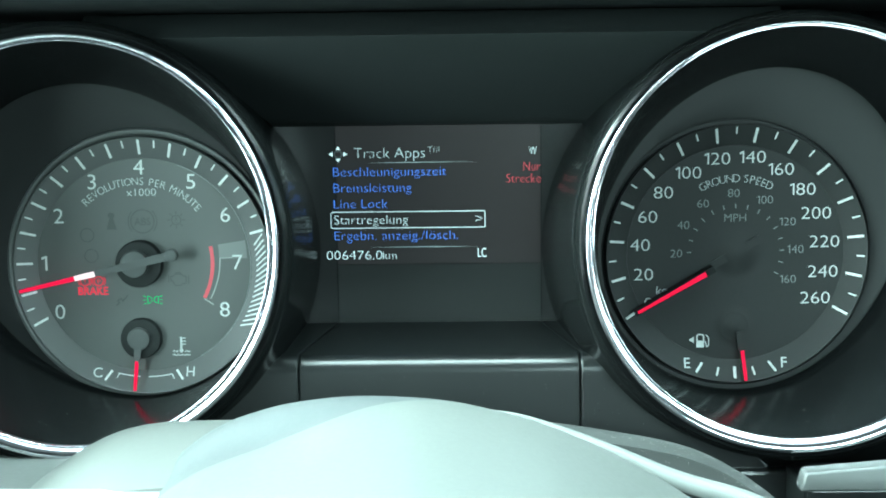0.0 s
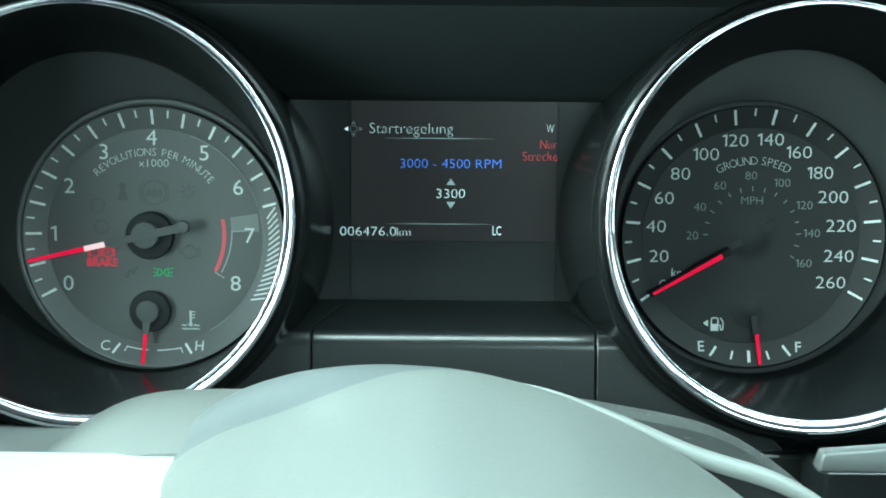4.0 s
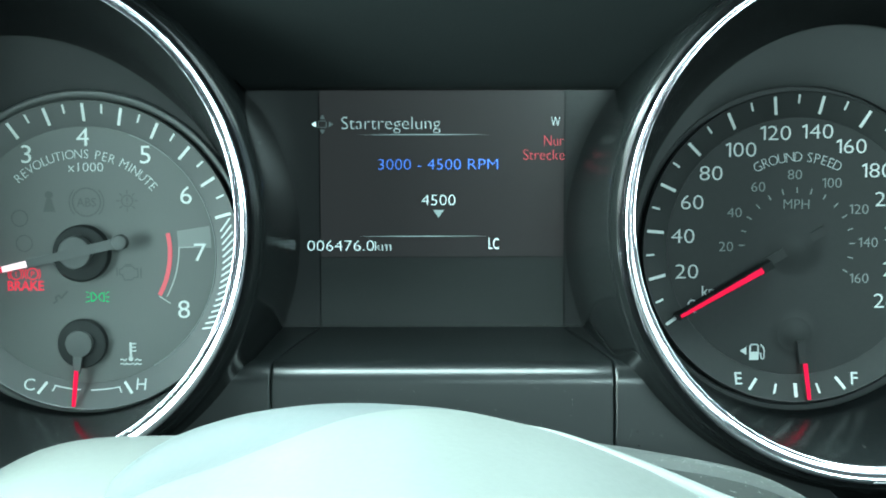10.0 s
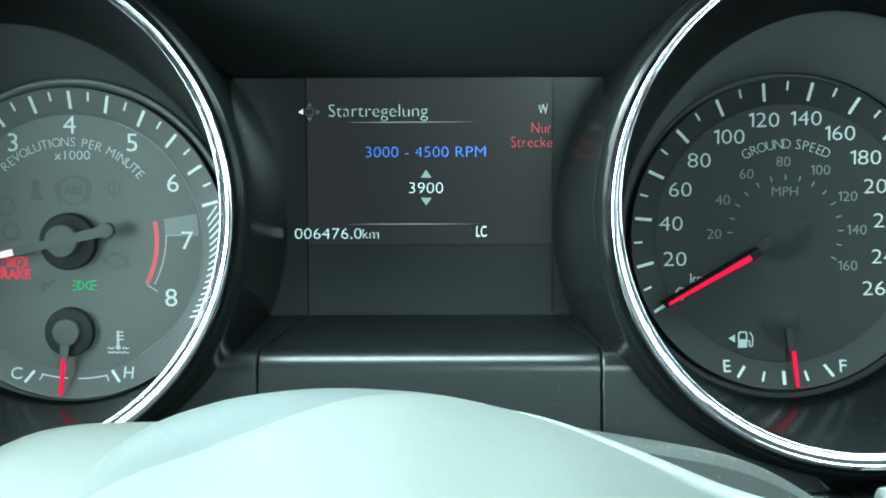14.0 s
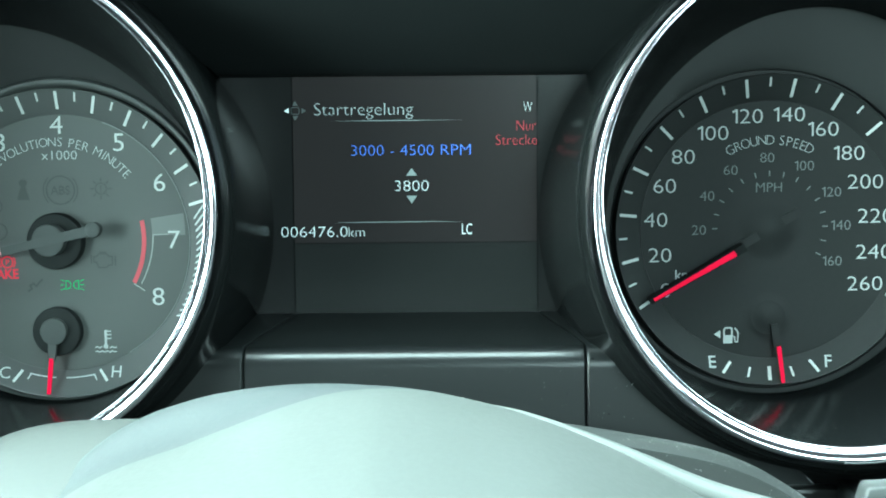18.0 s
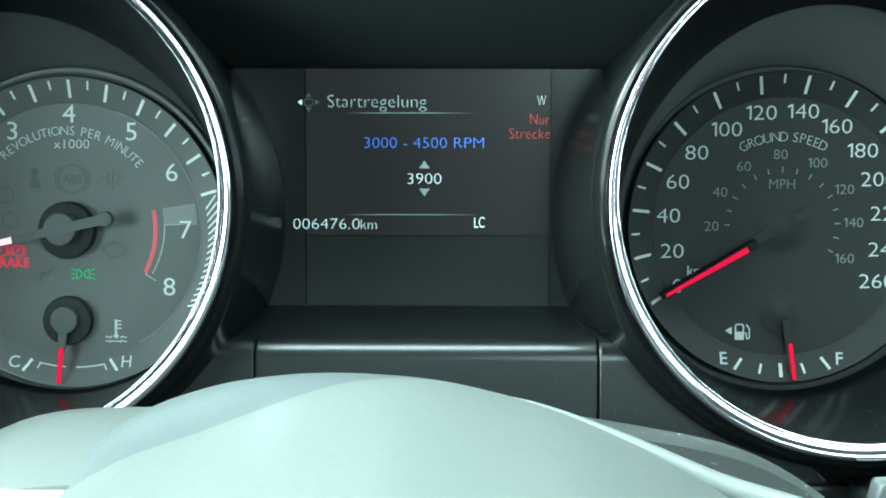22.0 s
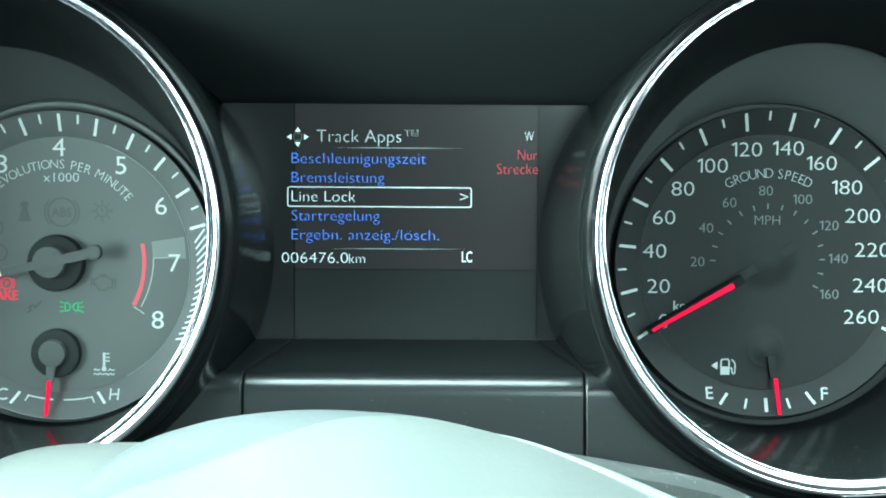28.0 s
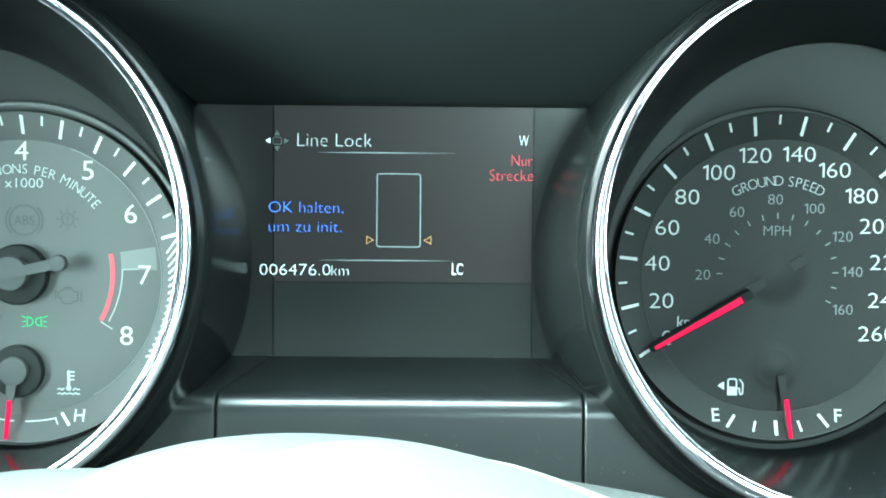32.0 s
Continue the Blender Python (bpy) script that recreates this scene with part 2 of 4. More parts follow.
def glyphs(text, size, wide=1.0, bold=0.0, align="CENTER", thick=0.0001):
    """The mesh of a line of writing in the built-in font, upright and facing -y, its middle height at the origin."""
    cu = bpy.data.curves.new("writing", "FONT")
    cu.body, cu.size, cu.align_x, cu.align_y = text, size, align, "BOTTOM_BASELINE"
    cu.extrude, cu.offset, cu.resolution_u = thick / 2, bold * size, 3
    ob = bpy.data.objects.new("writing", cu)
    scene.collection.objects.link(ob)
    me = bpy.data.meshes.new_from_object(ob.evaluated_get(bpy.context.evaluated_depsgraph_get()))
    bpy.data.objects.remove(ob)
    bpy.data.curves.remove(cu)
    weld = bmesh.new()
    weld.from_mesh(me)
    bmesh.ops.remove_doubles(weld, verts=weld.verts, dist=size * 1e-4)
    weld.to_mesh(me)
    weld.free()
    me.transform(Matrix.Rotation(radians(90), 4, "X") @ Matrix.Diagonal((wide, 1, 1, 1)) @ Matrix.Translation((0, -0.35 * size, 0)))
    return me


def numeral(name, text, size, x, z, mat, parent, wide, bold):
    """A number on a dial; its leading one carries a short flag at the top."""
    me = glyphs(text, size, wide, bold)
    if text[0] == "1":
        rest, one = glyphs(text[1:], size, wide, bold, "LEFT") if text[1:] else None, glyphs("1", size, wide, bold, "LEFT")
        shift = 0.5 * (min(v.co.x for v in me.vertices) + max(v.co.x for v in me.vertices)) - 0.09 * size
        right, top = max(v.co.x for v in one.vertices), max(v.co.z for v in one.vertices)
        left = min(v.co.x for v in one.vertices)
        bm = bmesh.new()
        bm.from_mesh(one)
        flag = [(left + 0.01 * size, top), (left + 0.01 * size, top - 0.10 * size), (left - 0.15 * size, top - 0.17 * size), (left - 0.17 * size, top - 0.09 * size)]
        bm.faces.new([bm.verts.new((px, -0.00005, pz)) for px, pz in flag])
        if rest:
            rest.transform(Matrix.Translation((right + 0.11 * size - min(v.co.x for v in rest.vertices), 0, 0)))
            bm.from_mesh(rest)
        mid = 0.5 * (min(v.co.x for v in bm.verts) + max(v.co.x for v in bm.verts))
        bmesh.ops.translate(bm, verts=bm.verts, vec=(shift - mid, 0, 0))
        bm.to_mesh(me)
        bm.free()
        x += 0.01 * size
    return part(name, me, mat, parent, f"writing {text}", pose(x, -0.0005, z))


def write(name, text, size, x, y, z, mat, parent, wide=1.0, bold=0.0, align="CENTER", label=""):
    return part(name, glyphs(text, size, wide, bold, align), mat, parent, label or f"writing {text}", pose(x, y, z))


CAP = max(v.co.z for v in glyphs("H", 1.0).vertices) - min(v.co.z for v in glyphs("H", 1.0).vertices)


def line(name, text, x0, x1, base, cap, mat, parent, y=None, bold=-0.022, label=""):
    """A line of writing from x0 to x1, standing on base, with capitals of the given height (millimetres)."""
    me = glyphs(text, 1.0, 1.0, bold, "LEFT", 0.0)
    lo, hi = min(v.co.x for v in me.vertices), max(v.co.x for v in me.vertices)
    sx = (x1 - x0) / 1000 / (hi - lo)
    me.transform(Matrix.Translation((x0 / 1000, TEXT_Y if y is None else y, base / 1000)) @ Matrix.Diagonal((sx, 1, cap / 1000 / CAP, 1)) @ Matrix.Translation((-lo, 0, 0.35)))
    return part(name, me, mat, parent, label or f"writing {text}")


TEXT_Y = 0.0022


def arc_text(text, size, r, a_mid, step, y, wide=1.0, bold=0.0):
    """Writing bent along a circle, one letter after the other; step is the angle of one unit of width."""
    widths = {"I": 0.5, " ": 0.55, "M": 1.3, "O": 1.15, "G": 1.1, "N": 1.1, "U": 1.05, "T": 0.9, "E": 0.9, "L": 0.8, "S": 0.9, "P": 0.95}
    w = [widths.get(c, 1.0) for c in text]
    a, bm = a_mid - step * sum(w) / 2, bmesh.new()
    for c, k in zip(text, w):
        mid, a = a + step * k / 2, a + step * k
        if c == " ":
            continue
        me = glyphs(c, size, wide, bold)
        me.transform(Matrix.Rotation(radians(mid), 4, "Y") @ Matrix.Translation((0, y, r)))
        bm.from_mesh(me)
        bpy.data.meshes.remove(me)
    return bm


# ---- the car's shell round the dashboard ----
def build_cabin():
    roof = box(-0.72, 0.95, -1.6, -0.42, 0.46, 0.50)
    tagged(part("ceiling", roof, SHELL), "dark grey cloth roof lining of the car", "ceiling", kind="structure")
    tagged(part("floor", box(-0.75, 0.98, -1.6, 0.5, -0.80, -0.76), SHELL), "dark carpeted floor of the car", "floor", kind="structure")
    back = box(-0.75, 0.98, -1.64, -1.6, -0.76, 0.12)
    box(-0.75, 0.98, -1.64, -1.6, 0.46, 0.50, bm=back)
    box(-0.75, 0.26, -1.64, -1.6, 0.12, 0.46, bm=back)
    box(0.78, 0.98, -1.64, -1.6, 0.12, 0.46, bm=back)
    tagged(part("wall_back", back, SHELL), "dark grey back of the cabin with its rear window", "wall", kind="structure")
    for name, x in (("wall_driver_door", -0.72), ("wall_passenger_door", 0.95)):
        sill, pillar = (-0.16, -1.1) if x < 0 else (0.02, -0.75)
        bm = box(x, x + 0.03, -1.6, 0.5, -0.76, sill)
        box(x, x + 0.03, -1.6, pillar, sill, 0.46, bm=bm)
        tagged(part(name, bm, SHELL), "dark grey lower door lining below an open side window", "door lining", kind="structure")
    sheet_bm = bmesh.new()
    bmesh.ops.create_grid(sheet_bm, x_segments=2, y_segments=2, size=600, matrix=Matrix.Translation((0, 0, -1.15)))
    tagged(part("ground", sheet_bm, GROUND), "pale sunlit concrete ground outside the car", "ground", kind="structure")


# ---- dashboard: hood over the gauges, lower panel, shelf under the display ----
def curtain(profile, x0, x1, n=24):
    """A skin along x over a profile of (y, z)."""
    bm = bmesh.new()
    rows = [[bm.verts.new((x0 + (x1 - x0) * k / n, y, z)) for k in range(n + 1)] for y, z in profile]
    for a, b in zip(rows, rows[1:]):
        for k in range(n):
            bm.faces.new((a[k], a[k + 1], b[k + 1], b[k]))
    return smooth(bm, 50)


def build_dashboard():
    dash = thing("dashboard", pose(0, 0, 0), "dark grey plastic dashboard hood around the instruments", "dashboard", kind="structure")
    # roof of the recess above the display, rising towards the driver
    roof = curtain(((0.012, 0.0515), (0.0012, 0.0515), (-0.002, 0.0522), (-0.005, 0.0545), (-0.0435, 0.0833), (-0.0440, 0.0842), (-0.0425, 0.0850), (-0.030, 0.093)), -1, 1)
    for v in roof.verts:
        f = min(1.0, 0.3 + 0.7 * max(0.0, -v.co.y) / 0.055)
        h = v.co.z - 0.001 - 0.0105 * f
        v.co.x *= min(0.128, 0.1165 + 0.0118 * f - math.sqrt(max(0.0, 0.0752 ** 2 - h * h)))
    part("recess_roof", roof, HOOD, dash, "soft black roof of the display recess")
    part("hood", curtain(((0.038, 0.094), (-0.046, 0.0935), (-0.060, 0.0945), (-0.068, 0.0980), (-0.070, 0.104), (-0.066, 0.112), (-0.05, 0.120), (0.1, 0.135), (0.35, 0.12)), -0.55, 0.55), HOOD, dash, "soft black instrument hood")
    part("back_panel", box(-0.55, 0.55, 0.030, 0.036, -0.25, 0.094), HOOD, dash)
    part("lower_panel", box(-0.55, 0.55, -0.040, -0.034, -0.40, -0.074, 0.002), TRIM, dash)
    part("knee_panel", box(-0.45, -0.116, -0.094, -0.046, -0.12, -0.0635, 0.004), LEATHER, dash, "pale lower dashboard panel in daylight")
    # unseen flank, added to block window light left of the tachometer and ledge
    part("shade_flank", box(-0.222, -0.2075, -0.118, -0.030, -0.075, 0.100, 0.004), HOOD, dash, "unseen soft black flank that keeps window light off the tachometer")
    for x0, x1 in ((-0.55, -0.2225), (0.212, 0.55)):
        part("side_panel", box(x0, x1, -0.03, -0.02, -0.075, 0.094, 0.003), HOOD, dash)


def build_shelf():
    trim = thing("shelf_trim", pose(0, 0, -0.032), "grained dark plastic ledge below the display with two seams", "dashboard trim", kind="structure")

    def end(side, z):
        """Where a ledge meets the round gauge housing."""
        cx, cz, r = (0.1250, 0.0395, 0.0735) if side > 0 else (-0.1255, 0.0390, 0.0735)
        h = z - cz
        return cx - side * math.sqrt(max(0.0, r * r - h * h))
    prof = [(0.0025, 0.0060), (-0.015, 0.0032)] + [(-0.0303 - 0.0065 * math.sin(radians(a)), -0.0060 + 0.0065 * math.cos(radians(a))) for a in range(0, 91, 9)] + [
            (-0.0371, -0.012), (-0.0375, -0.02),
            (-0.0379, -0.028), (-0.0380, -0.033), (-0.037, -0.045), (-0.036, -0.07), (-0.030, -0.07), (-0.028, -0.02), (0.0025, -0.002)]
    for x0, x1 in ((None, -0.0503), (-0.0498, 0.0530), (0.0535, None)):
        bm = bmesh.new()
        rows = []
        for k in range(4):
            row = []
            for y, z in prof:
                a = x0 if x0 is not None else min(end(-1, z), x1 - 0.001)
                b = x1 if x1 is not None else max(end(1, z), x0 + 0.001)
                back = min(1.0, max(0.0, (y + 0.030) / 0.0325)) if z > -0.003 else 0.0
                a += 0.0115 * back if x0 is not None and x0 < 0 else (-0.012 * back if x0 is not None else 0.0)
                b -= 0.012 * back if x1 is not None and x1 > 0 else (-0.0115 * back if x1 is not None else 0.0)
                x = (a, a + 0.0005, b - 0.0005, b)[k]
                row.append(bm.verts.new((x, y + (0.0004 if k in (0, 3) and y < -0.03 else 0), z - (0.0002 if k in (0, 3) and z > -0.03 else 0))))
            rows.append(row)
        for a, b in zip(rows, rows[1:]):
            for k in range(len(prof)):
                j = (k + 1) % len(prof)
                bm.faces.new((a[k], a[j], b[j], b[k]))
        bm.faces.new(rows[0])
        bm.faces.new(rows[-1])
        smooth(bm, 40)
        for row in rows[1:3]:
            for u, v in zip(row, row[1:]):
                bm.edges.get((u, v)).smooth = False
        part("ledge_panel", bm, TRIM, trim)
    part("joint_floor", box(-0.052, 0.055, -0.0335, 0.0015, -0.06, -0.0045), GLOSS, trim, "black gap behind the seams")


# ---- gauges ----
RING_Y, RING_R = -0.055, 0.0728


BAND_IN, BAND_OUT, BAND_SLOPE = 0.0420, 0.0502, 0.42


def band_y(r):
    """Depth of the coned tick band, which rises towards the driver with its radius."""
    return -0.0003 - (r - BAND_IN) * BAND_SLOPE


def on_band(c, a, r):
    """The pose of a mark on the tick band, a degrees clockwise from the top."""
    return Matrix.Translation((c[0], 0, c[1])) @ Matrix.Rotation(radians(a), 4, "Y") @ Matrix.Translation((0, band_y(r) - 0.0001, r)) @ Matrix.Rotation(math.atan(BAND_SLOPE), 4, "X")


def band_spot(c, x, z, ang=0.0):
    """The pose of an upright mark at (x, z) on the tick band."""
    a = math.degrees(math.atan2(x - c[0], z - c[1]))
    return on_band(c, a, math.hypot(x - c[0], z - c[1])) @ pose(0, 0, 0, 0, ang - a, 0)


def gauge_body(g, s, ring_dx, ring_dz, face, band, well, c, gap):
    cx, cz = c
    part("dial_plate", disc(0.0560, 0.0012, cx, cz, 0.0008), WELL_DARK, g)
    part("outer_band", smooth(loft([(cx, cz, BAND_OUT, 0.0012), (cx, cz, BAND_OUT + 0.0002, band_y(BAND_OUT) + 0.0004), (cx, cz, BAND_OUT, band_y(BAND_OUT)), (cx, cz, BAND_IN, band_y(BAND_IN)), (cx, cz, BAND_IN - 0.0003, 0.0006)]), 15), band, g, "coned band that carries the scale marks")
    edge = [(cx, cz, BAND_OUT - 0.0003, band_y(BAND_OUT - 0.0003) - 0.0001), (cx, cz, BAND_OUT, band_y(BAND_OUT) - 0.0002), (cx, cz, BAND_OUT + 0.0002, band_y(BAND_OUT) + 0.0001)]
    part("band_edge", loft(edge), RIM if s < 0 else DIAL_GREY, g)
    part("inner_face", disc(BAND_IN - 0.0001, -0.0003, cx, cz, 0.0006), face, g, "flat inner dial face")
    # the opening of the surround reaches far out on the high outer side and touches the dial on the low inner side
    def opening(a):
        return 0.0537 + (0.0220 * (0.5 + 0.5 * math.cos(a - radians(35))) ** 4 if s > 0 else 0.0251 * (0.5 + 0.5 * math.cos(a + radians(50))) ** 4)
    bm, rows, n = bmesh.new(), [], 128
    for w, y in ((0.0, 0.0014), (0.01, -0.0003), (0.08, -0.0006), (0.5, -0.0007), (1.0, -0.0008)):
        row = []
        for k in range(n):
            a = 2 * math.pi * k / n
            r = opening(a) + 0.0012
            row.append(bm.verts.new((cx * (1 - w) + gap * (1 - w) * math.sin(a) + r * w * math.sin(a), y, cz * (1 - w) + gap * (1 - w) * math.cos(a) + r * w * math.cos(a))))
        rows.append(row)
    for a, b in zip(rows, rows[1:]):
        for k in range(n):
            bm.faces.new((a[k], a[(k + 1) % n], b[(k + 1) % n], b[k]))
    part("well", smooth(bm, 25), well, g, "dark recessed plate round the dial")
    # the chrome ring narrows towards the top
    def narrow(a):
        return 1 - (0.66 if s > 0 else 0.42) * (0.5 + 0.5 * math.cos(a + s * 0.25)) ** 1.5
    # flared surround between that opening and the ring
    bm, rows = bmesh.new(), []
    for w, back in ((-0.05, 0.0012), (-0.03, 0.0), (0.0, -0.0004), (0.02, 0.0), (0.15, 0.0), (0.35, 0.0), (0.6, 0.0), (0.85, 0.0), (1.0, 0.0), (1.04, 0.0)):
        row = []
        for k in range(n):
            a = 2 * math.pi * k / n
            y = -0.0030 + 0.0012 * (0.5 + 0.5 * math.cos(a - s * 0.5))
            u = max(0.0, w)
            near = opening(a) + (0.0009 if w < -0.04 else 0.0)
            far = RING_R + 0.0027 - 0.0053 * narrow(a)
            row.append(bm.verts.new((near * math.sin(a) * (1 - u) + (ring_dx + far * math.sin(a)) * u, y + (RING_Y + 0.003 - y) * u + (back if w < 0 else 0.0),
                                     near * math.cos(a) * (1 - u) + (ring_dz + far * math.cos(a)) * u)))
        rows.append(row)
    for a, b in zip(rows, rows[1:]):
        for k in range(n):
            bm.faces.new((a[k], a[(k + 1) % n], b[(k + 1) % n], b[k]))
    part("flange", smooth(bm, 25), BOWL, g, "satin black flared gauge surround")
    # narrow inner lip, groove, then a broad face that leans inwards and a short outer slope
    ring = [(-0.0026, 0.0034), (-0.0026, 0.0012), (-0.0024, 0.0009), (-0.0021, 0.0009), (-0.0019, 0.0014), (-0.0016, 0.0012), (-0.0010, 0.0006), (-0.0004, 0.00022), (0.0002, -0.00008), (0.0008, -0.00028), (0.0013, -0.00028),
            (0.0018, 0.0), (0.0022, 0.0004), (0.0025, 0.0010), (0.0027, 0.0019), (0.0027, 0.0036)]
    bm, rows = bmesh.new(), []
    for r, y in ring:
        row = []
        for q in range(180):
            a = 2 * math.pi * q / 180
            k = narrow(a)
            row.append(bm.verts.new((ring_dx + (RING_R + 0.0027 - (0.0027 - r) * k) * math.sin(a), RING_Y + y, ring_dz + (RING_R + 0.0027 - (0.0027 - r) * k) * math.cos(a))))
        rows.append(row)
    for a, b in zip(rows, rows[1:]):
        for q in range(180):
            bm.faces.new((a[q], a[(q + 1) % 180], b[(q + 1) % 180], b[q]))
    part("bezel_ring", smooth(bm, 180), CHROME, g, "polished chrome bezel ring")
    part("housing", smooth(loft([(ring_dx, ring_dz, RING_R + 0.0026, RING_Y + 0.0036), (ring_dx, ring_dz, RING_R + 0.0042, RING_Y + 0.0025), (ring_dx, ring_dz, RING_R + 0.0058, RING_Y + 0.0038),
                                 (ring_dx, ring_dz, RING_R + 0.0068, RING_Y + 0.0070), (ring_dx * 0.95, ring_dz * 0.95, RING_R + 0.0068, RING_Y + 0.014), (ring_dx * 0.6, ring_dz * 0.6, RING_R + 0.0053 + s * 0.0009, -0.03),
                                 (ring_dx * 0.3, ring_dz * 0.3, RING_R + 0.0036 + s * 0.0021, 0.0014)], 128), 40), GLOSS, g, "gloss black gauge housing")


def tick_mesh(length, width):
    me = bpy.data.meshes.new("tick")
    bm = box(-width / 2, width / 2, -0.0001, 0.0, -length / 2, length / 2)
    bm.to_mesh(me)
    bm.free()
    return me


def band_ticks(g, c, first, step, count, r_out, length, width):
    me = tick_mesh(length, width)
    for k in range(count):
        part("tick", me, WHITE, g, m=on_band(c, first + step * k, r_out - length / 2))


def ticks(g, first, last, count, r_out, length, width, mat, name="tick"):
    me = tick_mesh(length, width)
    for k in range(count):
        a = first + (last - first) * k / (count - 1)
        part(name, me, mat, g, m=Matrix.Rotation(radians(a), 4, "Y") @ Matrix.Translation((0, -0.0004, r_out - length / 2)))


def pointer(g, name, angle, r0, r1, w0, w1, mat, y=-0.0075, pivot=(0.0, 0.0), thick=0.0012, label=""):
    p = polygon([(-w0 / 2, r0), (-w1 / 2, r1), (w1 / 2, r1), (w0 / 2, r0)], 0, thick)
    return part(name, p, mat, g, label, m=Matrix.Translation((pivot[0], y, pivot[1])) @ Matrix.Rotation(radians(angle), 4, "Y"))


def stroke(points, width, y=-0.0006, closed=False):
    """A thin printed line through points (x, z)."""
    bm = bmesh.new()
    pts = points + points[:1] if closed else points
    for (x0, z0), (x1, z1) in zip(pts, pts[1:]):
        d = Vector((x1 - x0, 0, z1 - z0)).normalized() * width / 2
        n = Vector((-d.z, 0, d.x))
        a, b = Vector((x0, y, z0)) - d * 0.5, Vector((x1, y, z1)) + d * 0.5
        bm.faces.new([bm.verts.new(v) for v in (a - n, a + n, b + n, b - n)])
    return bm


def dome(r, y, rise, cx=0.0, cz=0.0):
    """A low rounded cap that runs out flush into the face."""
    rings = [(cx, cz, r * u, y - rise * 0.5 * (1 + math.cos(math.pi * u))) for u in (1.0, 0.9, 0.8, 0.65, 0.5, 0.35, 0.2, 0.05)]
    bm = loft(rings, 64)
    bm.verts.ensure_lookup_table()
    bm.faces.new([bm.verts[-64 + k] for k in range(64)])
    return smooth(bm, 60)


def temperature_gauge(g):
    hub = part("needle_hub", smooth(disc(0.0080, -0.0035, -0.0006, -0.0311, 0.0032, 48, 0.0008)), HUB_DARK, g, "black hub of the temperature needle")
    part("hub_cap", smooth(disc(0.0044, -0.0056, -0.0010, -0.0308, 0.0022, 48, 0.0006)), HUB_GREY, hub)
    m = Matrix.Translation((-0.0010, -0.0054, -0.0308)) @ Matrix.Rotation(radians(186), 4, "Y")
    part("needle_arm", polygon([(-0.0016, 0), (-0.0012, 0.0096), (0.0012, 0.0096), (0.0016, 0)], 0, 0.001), HUB_GREY, g, m=m)
    part("needle", polygon([(-0.00066, 0.0088), (-0.00054, 0.0206), (0.00054, 0.0206), (0.00066, 0.0088)], -0.0003, 0.001), NEEDLE, g, "lit red temperature needle", m=m)


def fuel_gauge(g):
    part("needle_hub", dome(0.0086, -0.0003, 0.0012, -0.0002, -0.0293), DIAL, g, "black hub of the fuel needle")
    part("hub_cap", dome(0.0056, -0.0010, 0.0009, -0.0003, -0.0291), DIAL_GREY, g)
    m = Matrix.Translation((0.0011, -0.0050, -0.0291)) @ Matrix.Rotation(radians(172.4), 4, "Y")
    part("needle_arm", polygon([(-0.0013, 0.002), (-0.0010, 0.0096), (0.0010, 0.0096), (0.0013, 0.002)], 0.0024, 0.001), DIAL, g, m=m)
    part("needle", polygon([(-0.00064, 0.0092), (-0.00052, 0.0210), (0.00052, 0.0210), (0.00064, 0.0092)], -0.0003, 0.001), NEEDLE, g, "lit red fuel needle", m=m)


TACH_C, SPEED_C = (0.0014, -0.0024), (-0.0002, -0.0006)


